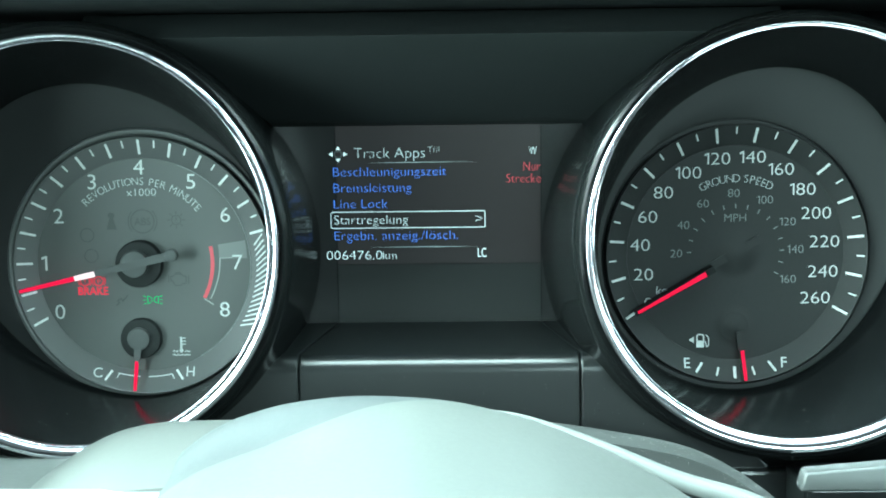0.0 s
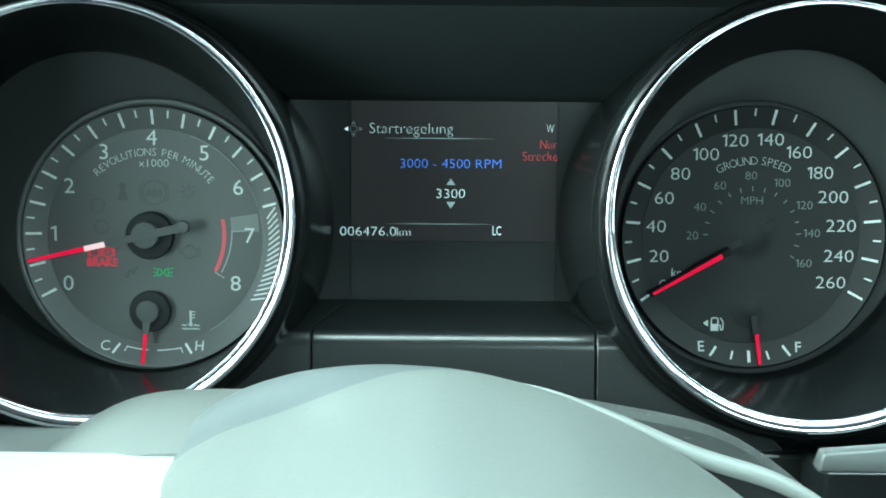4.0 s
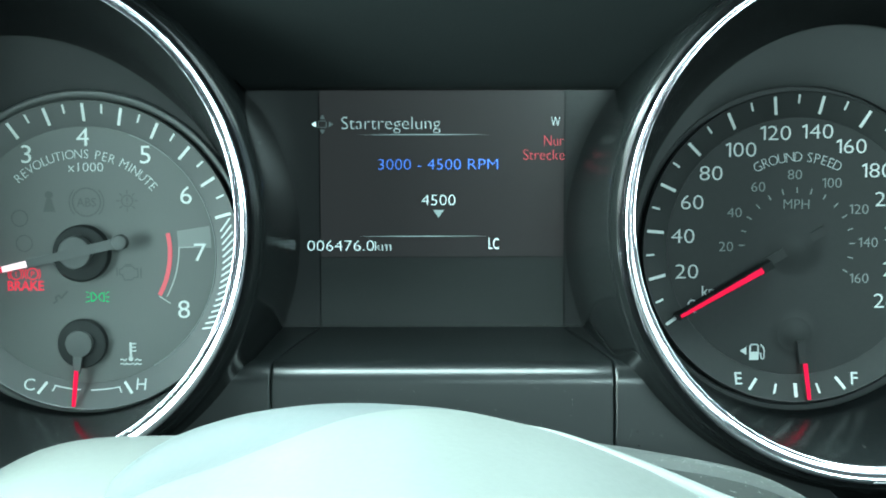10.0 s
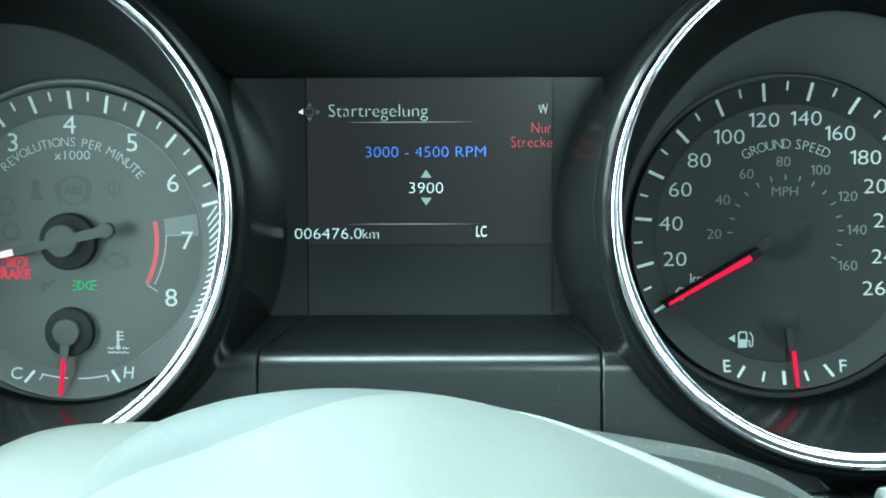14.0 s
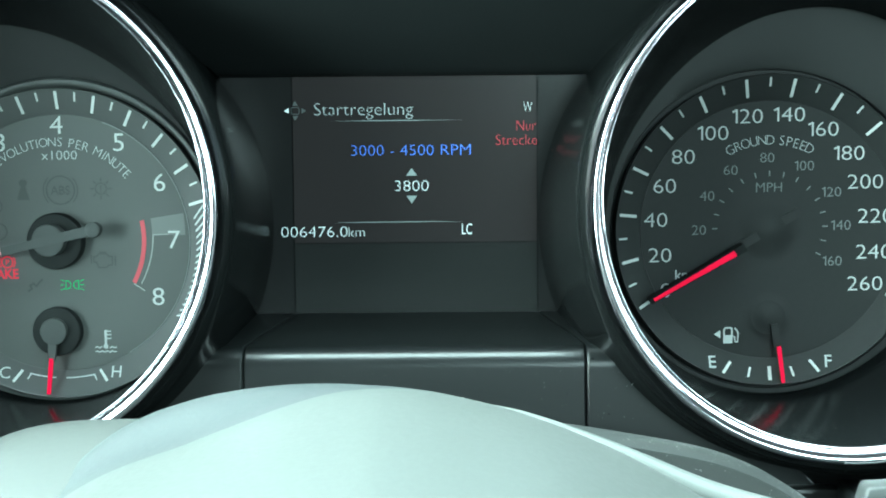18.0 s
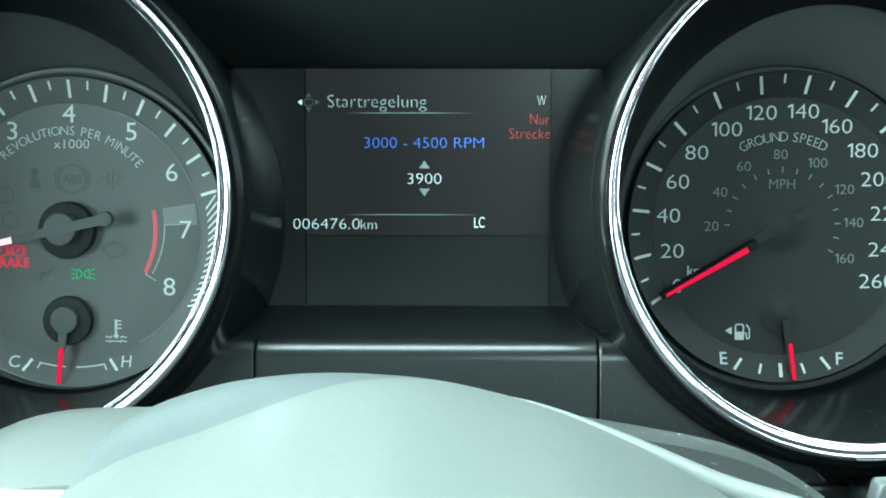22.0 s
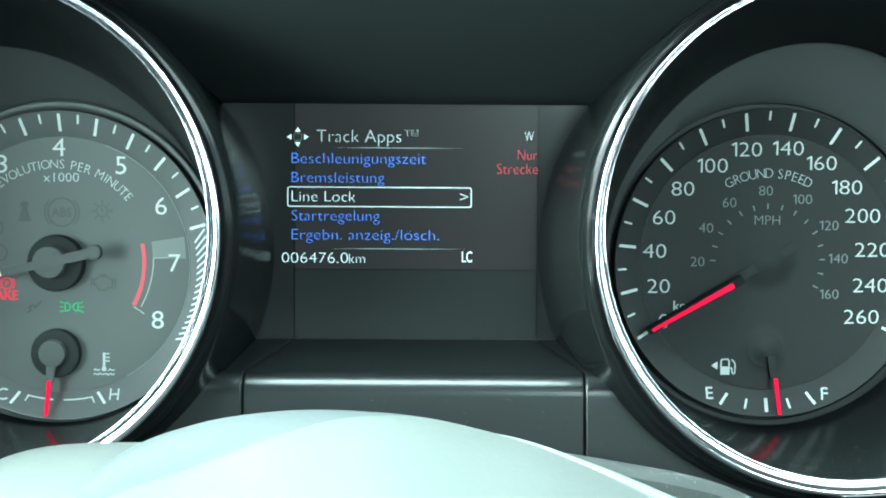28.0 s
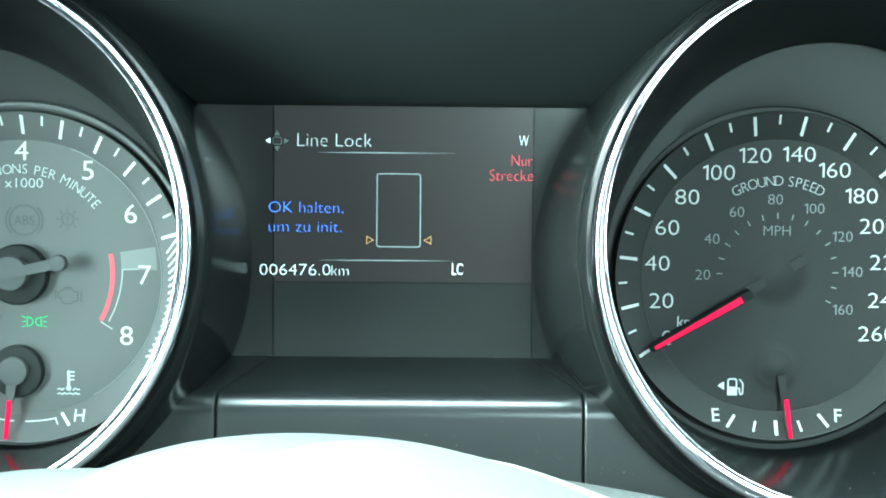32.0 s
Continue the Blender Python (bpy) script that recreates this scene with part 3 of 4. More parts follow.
def build_tachometer():
    g = thing("tachometer", pose(-0.1155, 0, 0.0005), "round tachometer with face paled as by daylight, white numerals and chrome ring", "gauge")
    gauge_body(g, -1, -0.0130, 0.0105, DIAL_SUNLIT, DIAL_BAND, WELL_DARK, TACH_C, 0.0534)
    cx, cz = TACH_C
    rim = [(cx, cz, 0.0506, 0.0012), (cx, cz, 0.0508, -0.0012), (cx, cz, 0.0516, -0.0018), (cx, cz, 0.0523, -0.0023), (cx, cz, 0.0531, -0.0021), (cx, cz, 0.0537, -0.0006)]
    part("dial_rim", smooth(loft(rim), 50), RIM, g, "narrow grey rim round the dial")
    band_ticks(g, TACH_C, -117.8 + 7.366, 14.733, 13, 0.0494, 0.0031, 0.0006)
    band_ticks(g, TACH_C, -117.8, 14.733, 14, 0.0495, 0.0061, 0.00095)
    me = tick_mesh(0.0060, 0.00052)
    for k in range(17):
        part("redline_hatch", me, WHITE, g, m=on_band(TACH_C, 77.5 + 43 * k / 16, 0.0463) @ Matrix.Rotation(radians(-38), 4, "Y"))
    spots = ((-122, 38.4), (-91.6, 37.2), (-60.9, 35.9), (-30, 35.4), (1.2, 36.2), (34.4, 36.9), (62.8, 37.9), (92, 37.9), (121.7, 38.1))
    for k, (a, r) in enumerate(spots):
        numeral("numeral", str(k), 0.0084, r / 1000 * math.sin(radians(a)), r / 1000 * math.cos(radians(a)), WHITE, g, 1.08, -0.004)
    part("legend", arc_text("REVOLUTIONS PER MINUTE", 0.0043, 0.0307, 3.4, 4.74, -0.0005, 0.95, -0.016), GREY, g, "writing REVOLUTIONS PER MINUTE")
    write("legend", "x1000", 0.0043, 0.0014, -0.0005, 0.0264, GREY, g, 1.1, -0.012)
    part("face_edge_line", annulus(0.0416, 0.0419, -0.0005, 0.0001, 20, 150), GREY_DIM, g, m=pose(cx, 0, cz))
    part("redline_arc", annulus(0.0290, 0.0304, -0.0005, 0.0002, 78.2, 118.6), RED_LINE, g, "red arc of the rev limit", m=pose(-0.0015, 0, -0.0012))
    part("redline_field", annulus(0.0332, 0.0440, -0.00045, 0.0001, 81.2, 90.5), GREY_FIELD, g, m=pose(-0.00233, 0, 0.00044))
    frame_line = join(annulus(0.0333, 0.0337, -0.0005, 0.0001, 90.3, 119), stroke([(0.0269, -0.0163), (0.0303, -0.0185)], 0.0004, -0.0005), stroke([(0.0335, -0.0003), (0.0385, -0.0001)], 0.0003, -0.0005))
    part("redline_frame", frame_line, GREY_FRAME, g, m=pose(-0.00233, 0, 0.00044))
    # needle with hub
    hub = part("needle_hub", smooth(disc(0.0092, -0.0045, -0.0001, -0.0015, 0.0045, 64, 0.0012)), HUB_DARK, g)
    part("hub_cap", smooth(disc(0.0053, -0.0085, -0.0009, -0.0009, 0.0045, 48, 0.0008)), HUB_GREY, hub)
    a, pivot = -102.8, (-0.0009, -0.0009)
    pointer(g, "needle_arm", a, -0.0155, 0.0175, 0.0034, 0.0024, HUB_GREY, -0.0088, pivot)
    part("needle_tail", smooth(disc(0.0025, -0.0092, 0, 0, 0.003, 32, 0.0006)), HUB_GREY, g, m=Matrix.Translation((pivot[0], 0, pivot[1])) @ Matrix.Rotation(radians(a), 4, "Y") @ Matrix.Translation((0, 0, -0.0150)))
    pointer(g, "needle_root", a, 0.0155, 0.0234, 0.0021, 0.0019, NEEDLE_TIP, -0.0094, pivot)
    pointer(g, "needle", a, 0.0234, 0.0455, 0.0018, 0.0012, NEEDLE, -0.0094, pivot)
    temperature_gauge(g)
    for dx, ang in ((-0.0141, 36), (0.0140, -36)):
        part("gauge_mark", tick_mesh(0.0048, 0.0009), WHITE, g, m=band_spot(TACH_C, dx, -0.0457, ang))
    for text, x in (("C", -0.0183), ("H", 0.0183)):
        part("gauge_letter", glyphs(text, 0.0056), GREY, g, f"writing {text}", m=band_spot(TACH_C, x, -0.0445))
    for a0, a1 in ((-12.5, -0.5), (4.5, 15.0)):
        me = tick_mesh(0.0004, 0.0019)
        for k in range(6):
            part("temperature_band", me, GREY, g, m=on_band(TACH_C, 180 + a0 + (a1 - a0) * (k + 0.5) / 6, 0.0442))
    for a0 in (-12.7, 15.2):
        part("temperature_band", tick_mesh(0.0022, 0.0004), GREY, g, m=on_band(TACH_C, 180 + a0, 0.0451) @ pose(0, 0, 0, 0, -12 if a0 < 0 else 12, 0))
    # thermometer symbol
    bm = join(box(-0.0004, 0.0004, -0.0006, -0.0005, -0.0012, 0.0040), disc(0.0008, -0.0006, 0, -0.0014, 0.0001, 20))
    for k in range(3):
        box(0.0004, 0.0018, -0.0006, -0.0005, 0.0010 + 0.0012 * k, 0.0014 + 0.0012 * k, bm=bm)
    waves = [[(-0.0034 + 0.0034 * q / 5, z + 0.0003 * math.sin(q * math.pi / 1.25)) for q in range(lo, hi)] for z, lo, hi in ((-0.0017, 0, 4), (-0.0017, 7, 11), (-0.0031, 0, 11))]
    part("thermometer_symbol", join(bm, *[stroke(w, 0.0004) for w in waves]), GREY, g, m=pose(0.0147, 0, -0.0350))
    # tell-tales
    write("brake_lamp", "BRAKE", 0.0044, -0.0192, -0.0006, -0.0122, LAMP_RED, g, 0.92, 0.018, label="lit red warning writing BRAKE")
    bm = join(annulus(0.0016, 0.0020, -0.0006, 0.0001, 0, 360), annulus(0.0024, 0.0027, -0.0006, 0.0001, 50, 130), annulus(0.0024, 0.0027, -0.0006, 0.0001, 230, 310))
    part("brake_symbol", bm, LAMP_RED, g, m=pose(-0.0222, 0, -0.0084))
    bm = join(annulus(0.0016, 0.0020, -0.0006, 0.0001, 0, 360), annulus(0.0024, 0.0027, -0.0006, 0.0001, 50, 130), annulus(0.0024, 0.0027, -0.0006, 0.0001, 230, 310))
    part("brake_symbol", bm, LAMP_RED, g, m=pose(-0.0168, 0, -0.0084))
    write("brake_letter", "P", 0.0026, -0.0168, -0.0006, -0.0084, LAMP_RED, g)
    write("brake_letter", "!", 0.0026, -0.0222, -0.0006, -0.0084, LAMP_RED, g)
    lamps = []
    for sd in (-1, 1):
        lens = [(sd * (0.0021 - 0.0017 * math.sin(radians(q))), 0.0014 * math.cos(radians(q))) for q in range(0, 181, 20)]
        lamps.append(stroke(lens, 0.0002, -0.0006, True))
        lamps += [stroke([(sd * 0.0026, 0.0012 * k), (sd * 0.0038, 0.0017 * k)], 0.00018, -0.0006) for k in (-1, 0, 1)]
    bm = join(*lamps)
    part("side_light_lamp", bm, LAMP_GREEN, g, "lit green side light symbol", m=pose(0.0043, 0, -0.0160))
    write("abs_lamp", "ABS", 0.0042, 0.0014, -0.0005, 0.0150, FAINT, g, 0.9, 0.01)
    bm = join(annulus(0.0043, 0.0048, -0.0005, 0.0001, 0, 360), annulus(0.0054, 0.0058, -0.0005, 0.0001, 45, 135), annulus(0.0054, 0.0058, -0.0005, 0.0001, 225, 315))
    part("abs_symbol", bm, FAINT, g, m=pose(0.0014, 0, 0.0150))
    bm = join(polygon([(-0.0016, -0.003), (0.0016, -0.003), (0.0006, 0.001), (-0.0006, 0.001)], -0.0005, 0.0001), disc(0.0011, -0.0005, 0, 0.002, 0.0001, 20))
    part("belt_symbol", bm, FAINT, g, m=pose(-0.0108, 0, 0.0152) @ Matrix.Diagonal((1.25, 1, 1.1, 1)))
    bm = join(annulus(0.0016, 0.0020, -0.0005, 0.0001, 0, 360), box(-0.0002, 0.0002, -0.0006, -0.0005, -0.0003, 0.0011), box(-0.0002, 0.0002, -0.0006, -0.0005, -0.0011, -0.0007),
              *[stroke([(0.0024 * math.cos(t), 0.0024 * math.sin(t)), (0.0034 * math.cos(t), 0.0034 * math.sin(t))], 0.0004, -0.0005) for t in [k * math.pi / 4 for k in range(8)]])
    part("lamp_symbol", bm, FAINT, g, m=pose(0.0146, 0, 0.0154))
    block = [(-0.0030, -0.0006), (-0.0030, 0.0012), (-0.0022, 0.0012), (-0.0014, 0.0021), (0.0012, 0.0021), (0.0020, 0.0012), (0.0030, 0.0012), (0.0030, -0.0016), (0.0018, -0.0016), (0.0010, -0.0024), (-0.0014, -0.0024), (-0.0022, -0.0006)]
    part("engine_symbol", join(stroke(block, 0.0004, -0.0005, True), stroke([(-0.0010, 0.0026), (0.0010, 0.0026)], 0.0004, -0.0005), stroke([(-0.0038, -0.0010), (-0.0038, 0.0016)], 0.0004, -0.0005), stroke([(0.0040, -0.0018), (0.0040, 0.0014)], 0.0004, -0.0005)), FAINT, g, m=pose(0.0146, 0, -0.0080))
    for x, z in ((-0.0205, 0.0098), (-0.0192, 0.0016)):
        part("round_symbol", annulus(0.0024, 0.0028, -0.0005, 0.0001, 0, 360), FAINT, g, m=pose(x, 0, z))
    slip = [(-0.0022, -0.0020), (-0.0010, -0.0012), (-0.0016, -0.0002), (-0.0004, 0.0006), (0.0004, -0.0004), (0.0014, 0.0008), (0.0024, 0.0018)]
    part("slip_symbol", stroke(slip, 0.0006, -0.0005), FAINT, g, m=pose(-0.0080, 0, -0.0160))
    return g


def build_speedometer():
    g = thing("speedometer", pose(0.1165, 0, 0.0010), "round black speedometer with white numerals and chrome ring", "gauge")
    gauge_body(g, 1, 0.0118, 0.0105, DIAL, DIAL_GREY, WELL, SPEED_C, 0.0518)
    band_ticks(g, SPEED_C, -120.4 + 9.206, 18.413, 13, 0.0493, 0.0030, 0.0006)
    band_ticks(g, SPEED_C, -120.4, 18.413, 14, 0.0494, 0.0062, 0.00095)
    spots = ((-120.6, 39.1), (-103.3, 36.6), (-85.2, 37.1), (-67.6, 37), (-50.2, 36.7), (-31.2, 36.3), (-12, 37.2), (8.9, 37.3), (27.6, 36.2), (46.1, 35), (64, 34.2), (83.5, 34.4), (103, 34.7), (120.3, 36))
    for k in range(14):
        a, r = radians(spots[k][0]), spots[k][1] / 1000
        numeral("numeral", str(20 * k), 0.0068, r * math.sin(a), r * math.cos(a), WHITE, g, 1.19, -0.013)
    part("legend", arc_text("GROUND SPEED", 0.0046, 0.0287, -0.8, 5.05, -0.0005, 0.92, -0.020), GREY, g, "writing GROUND SPEED")
    write("legend", "MPH", 0.0045, -0.0004, -0.0005, 0.0134, GREY_DIM, g, 1.0, -0.012)
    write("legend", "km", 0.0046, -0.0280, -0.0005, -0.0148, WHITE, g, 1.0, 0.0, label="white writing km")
    ticks(g, -90, 118, 15, 0.0188, 0.0018, 0.00038, GREY_DIM, name="inner_tick")
    for k, text in enumerate(("20", "40", "60", "80", "100", "120", "140", "160")):
        a = radians((-90.8, -62.2, -34.1, -2.7, 28.2, 59.3, 87.7, 117.9)[k])
        numeral("inner_numeral", text, 0.0046, 0.0230 * math.sin(a), 0.0230 * math.cos(a), GREY_DIM, g, 1.08, -0.010)
    part("needle_hub", dome(0.0105, -0.0003, 0.0022), DIAL, g, "low black needle hub")
    a = -119.8
    pointer(g, "needle_arm", a, -0.0105, 0.0130, 0.0030, 0.0030, DIAL, -0.0016, thick=0.0006)
    pointer(g, "needle_body", a, 0.0110, 0.0458, 0.0026, 0.0018, NEEDLE_BODY, -0.0084, thick=0.0056, label="black body under the lit needle strip")
    pointer(g, "needle", a, 0.0148, 0.0446, 0.0018, 0.0009, NEEDLE, -0.0092)
    fuel_gauge(g)
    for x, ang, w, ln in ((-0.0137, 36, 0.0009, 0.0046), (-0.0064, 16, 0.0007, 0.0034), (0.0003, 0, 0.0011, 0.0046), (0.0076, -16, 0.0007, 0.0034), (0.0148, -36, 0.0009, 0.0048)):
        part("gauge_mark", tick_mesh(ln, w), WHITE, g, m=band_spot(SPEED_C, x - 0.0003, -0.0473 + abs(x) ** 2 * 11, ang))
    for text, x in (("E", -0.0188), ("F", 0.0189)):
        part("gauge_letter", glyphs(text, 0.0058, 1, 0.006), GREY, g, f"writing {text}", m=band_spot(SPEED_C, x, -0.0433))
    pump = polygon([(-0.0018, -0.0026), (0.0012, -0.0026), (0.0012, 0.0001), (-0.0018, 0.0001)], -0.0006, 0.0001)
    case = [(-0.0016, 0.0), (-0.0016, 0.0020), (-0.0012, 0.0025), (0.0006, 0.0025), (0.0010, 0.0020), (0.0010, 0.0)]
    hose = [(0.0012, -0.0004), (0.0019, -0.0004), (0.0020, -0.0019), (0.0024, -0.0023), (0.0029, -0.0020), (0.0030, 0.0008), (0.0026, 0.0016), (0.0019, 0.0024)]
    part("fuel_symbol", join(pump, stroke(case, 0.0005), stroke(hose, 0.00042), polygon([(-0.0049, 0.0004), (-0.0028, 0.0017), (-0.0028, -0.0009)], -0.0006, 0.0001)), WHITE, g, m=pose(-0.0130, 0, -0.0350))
    return g


GREY_FIELD = material("pale_grey_print", (0.16, 0.17, 0.165), 0.55, var=0.1)
GREY_FRAME = material("thin_pale_line", (0.30, 0.32, 0.31), 0.6, var=0.05)
NEEDLE_BODY = material("needle_black_body", (0.012, 0.013, 0.013), 0.8, var=0.05, spec=0.1)
GREY_DIM = material("dim_grey_print", (0.185, 0.20, 0.20), 0.6, var=0.05)

# ---- the driver's display ----
FACE_Y = 0.0030
SLOT_X, SLOT_Z = 0.00015, 0.0158
PAGE_STEP, NUMBER_STEP = 0.095, 0.0135
VALUES = list(range(3000, 4600, 100))


def bar(x0, x1, z, h=0.00024):
    return polygon([(x0, z - h * 0.2), (x0 + (x1 - x0) * 0.3, z - h / 2), (x0 + (x1 - x0) * 0.6, z - h / 2), (x1, z), (x0 + (x1 - x0) * 0.6, z + h / 2), (x0 + (x1 - x0) * 0.3, z + h / 2)], TEXT_Y - 0.0001, 0.0001)


def outline(x0, x1, z0, z1, w, cut=0.0008):
    """A thin frame with rounded corners."""
    def ring(o):
        r, out = max(cut - o, 0.0001), []
        for ox, oz, a0 in ((x1, z0, -90), (x1, z1, 0), (x0, z1, 90), (x0, z0, 180)):
            mx, mz = ox - math.copysign(o + r, ox - (x0 + x1) / 2), oz - math.copysign(o + r, oz - (z0 + z1) / 2)
            out += [(mx + r * math.cos(radians(a0 + q)), mz + r * math.sin(radians(a0 + q))) for q in (0, 30, 60, 90)]
        return out
    bm = bmesh.new()
    a = [bm.verts.new((x, TEXT_Y - 0.0001, z)) for x, z in ring(0)]
    b = [bm.verts.new((x, TEXT_Y - 0.0001, z)) for x, z in ring(w)]
    for k in range(16):
        j = (k + 1) % 16
        bm.faces.new((a[k], a[j], b[j], b[k]))
    return bm


def nav_symbol(strip, x0, full):
    """Four small arrow heads round a point; the lit ones show where the keys lead."""
    cx, cz = x0 - 0.0375, 0.0405
    for k, (dx, dz) in enumerate(((-1, 0), (1, 0), (0, 1), (0, -1))):
        px, pz = cx + dx * 0.0031, cz + dz * 0.0027
        tri = [(px - dx * 0.0010 + dz * 0.0009, pz - dz * 0.0010 + dx * 0.0009), (px - dx * 0.0010 - dz * 0.0009, pz - dz * 0.0010 - dx * 0.0009), (px + dx * 0.0005, pz + dz * 0.0005)]
        part("arrow_head", polygon(tri, TEXT_Y - 0.0001, 0.0001), TXT_WHITE if full[k] else TXT_OFF, strip)
    part("key_outline", outline(cx - 0.0014, cx + 0.0014, cz - 0.0012, cz + 0.0012, 0.00025, 0.0005), TXT_OFF, strip)


TXT_OFF = material("screen_unlit", (0.10, 0.12, 0.12), 0.5, var=0.0, emit=0.03)


ROW_BASE, ROW_STEP = 31.9, 6.25
ROW_ENDS = {"Beschleunigungszeit": 4.5, "Bremsleistung": -9.2, "Line Lock": -18.6, "Startregelung": -10.7, "Ergebn. anzeig./lösch.": 8.8}


def menu_page(strip, x0, title, end, rows, chosen, nav):
    x = x0 * 1000
    line("page_title", title, x - 31.3, x + end, 38.85, 4.1, TXT_DIM2, strip)
    part("title_line", bar(x0 - 0.026, x0 + 0.017, 0.0371), TXT_DIM, strip)
    nav_symbol(strip, x0, nav)
    for k, text in enumerate(rows):
        b = ROW_BASE - ROW_STEP * k
        line("menu_line", text, x - 39.5, x + ROW_ENDS[text], b, 3.5, TXT_WHITE if k == chosen else TXT_BLUE, strip)
        if k == chosen:
            selection(strip, x0, b)


def selection(strip, x0, b):
    part("selection_frame", outline(x0 - 0.0409, x0 + 0.0195, (b - 1.7) / 1000, (b + 4.9) / 1000, 0.00025), TXT_WHITE, strip)
    line("selection_arrow", ">", x0 * 1000 + 15.7, x0 * 1000 + 18.3, b, 3.5, TXT_WHITE, strip)


TXT_DIM2 = material("screen_title", (0.55, 0.62, 0.62), 0.5, var=0.0, emit=0.11)


def build_display():
    d = thing("driver_display", pose(0, 0, 0), "dark colour display between the gauges with menu writing", "display")
    # pane with the window for the set value
    hx, hz = 0.0062, 0.0064
    xa, xb, za, zb = -0.0385, 0.0411, -0.0268, 0.0525
    bm, loops = bmesh.new(), []
    outer = [(xa, -0.0028), (xb, -0.0028), (xb, zb), (xa, zb)]
    inner = [(SLOT_X - hx, SLOT_Z - hz), (SLOT_X + hx, SLOT_Z - hz), (SLOT_X + hx, SLOT_Z + hz), (SLOT_X - hx, SLOT_Z + hz)]
    for pts, yy in ((outer, FACE_Y + 0.0001), (outer, FACE_Y), (inner, FACE_Y), (inner, FACE_Y + 0.0001)):
        loops.append([bm.verts.new((px, yy, pz)) for px, pz in pts])
    for a, b in zip(loops, loops[1:] + loops[:1]):
        for q in range(4):
            w = (q + 1) % 4
            bm.faces.new((a[q], a[w], b[w], b[q]))
    part("screen", bm, LCD, d, "dark glass screen")
    part("lower_pane", box(xa, xb, FACE_Y - 0.0001, FACE_Y + 0.0004, za, -0.0030), LOWER, d)
    part("mask_panel", box(-0.062, xa - 0.0004, FACE_Y - 0.0001, FACE_Y + 0.0004, -0.0285, 0.0535), MASK, d)
    part("mask_panel", box(xb + 0.0004, 0.062, FACE_Y - 0.0001, FACE_Y + 0.0004, -0.0285, 0.0535), MASK, d)
    for x in (xa - 0.0002, xb + 0.0002):
        part("edge_strip", box(x - 0.0002, x + 0.0002, FACE_Y, FACE_Y + 0.00015, -0.0285, zb), GLOSS, d)
    part("backing", box(-0.062, 0.062, FACE_Y + 0.0030, FACE_Y + 0.0034, -0.0285, 0.0535), GLOSS, d)
    y = TEXT_Y - 0.0004
    line("compass", "W", 36.75, 39.6, 39.5, 3.3, TXT_DIM2, d, y)
    line("notice", "Nur", 34.5, 40.8, 33.4, 3.45, TXT_RED, d, y, label="red writing Nur")
    line("notice", "Strecke", 27.8, 41.1, 28.8, 3.45, TXT_RED, d, y, label="red writing Strecke")
    line("odometer", "006476.0", -42.7, -21.0, -0.75, 3.5, TXT_WHITE, d, y)
    line("odometer_unit", "km", -20.6, -15.4, -0.75, 3.2, TXT_WHITE, d, y)
    line("mode", "LC", 16.5, 19.8, -0.2, 3.5, TXT_WHITE, d, y, -0.006)
    part("status_line", bar(-0.026, 0.0175, 0.0040), TXT_DIM, d)
    # pages on one strip that slides behind the gauges
    strip = part("page_strip", box(-0.045, 0.045 + 4 * PAGE_STEP, 0.0052, 0.0056, -0.02, -0.012), MASK, d, "strip of menu pages")
    items = tuple(ROW_ENDS)
    menu_page(strip, 0, "Track Apps™", 1.8, items, 3, (1, 1, 1, 1))
    x1 = PAGE_STEP
    menu_page(strip, x1, "Startregelung", 0.8, (), -1, (1, 1, 0, 0))
    k = x1 * 1000
    line("menu_line", "Startregelung", k - 33.0, k - 4.2, ROW_BASE, 3.5, TXT_BLUE, strip)
    part("check_mark", polygon([(x1 - 0.0382, 0.0344), (x1 - 0.0374, 0.0348), (x1 - 0.0366, 0.0334), (x1 - 0.0352, 0.0364), (x1 - 0.0345, 0.0366), (x1 - 0.0364, 0.0322)], TEXT_Y - 0.0001, 0.0001), TXT_WHITE, strip)
    part("check_box", outline(x1 - 0.0388, x1 - 0.0352, 0.0322, 0.0358, 0.0002, 0.0001), TXT_DIM, strip)
    line("menu_line", "RPM", k - 39.5, k - 28.5, ROW_BASE - ROW_STEP, 3.5, TXT_WHITE, strip)
    selection(strip, x1, ROW_BASE - ROW_STEP)
    x2 = 2 * PAGE_STEP
    menu_page(strip, x2, "Startregelung", 0.8, (), -1, (1, 0, 0, 0))
    line("range_line", "3000 - 4500 RPM", x2 * 1000 - 19.4, x2 * 1000 + 19.5, 25.7, 3.5, TXT_BLUE, strip)
    menu_page(strip, 3 * PAGE_STEP, "Track Apps™", 1.8, items, 2, (1, 1, 1, 1))
    x4 = 4 * PAGE_STEP
    k = x4 * 1000
    menu_page(strip, x4, "Line Lock", -8.5, (), -1, (1, 0, 0, 0))
    line("menu_line", "OK halten,", k - 40.0, k - 17.2, 18.5, 3.45, TXT_BLUE, strip)
    line("menu_line", "um zu init.", k - 40.0, k - 17.7, 12.6, 3.45, TXT_BLUE, strip)
    part("pressure_box", outline(x4 - 0.0069, x4 + 0.0067, 0.0081, 0.0308, 0.00026, 0.0009), TXT_DIM, strip)
    for sd in (-1, 1):
        bx = x4 + sd * 0.0088
        tri = [(bx + sd * 0.0012, 0.0090), (bx + sd * 0.0012, 0.0116), (bx - sd * 0.0012, 0.0103)]
        inner = [(bx + sd * 0.0010, 0.0093), (bx + sd * 0.0010, 0.0113), (bx - sd * 0.0008, 0.0103)]
        bm = bmesh.new()
        a = [bm.verts.new((px, TEXT_Y - 0.0001, pz)) for px, pz in tri]
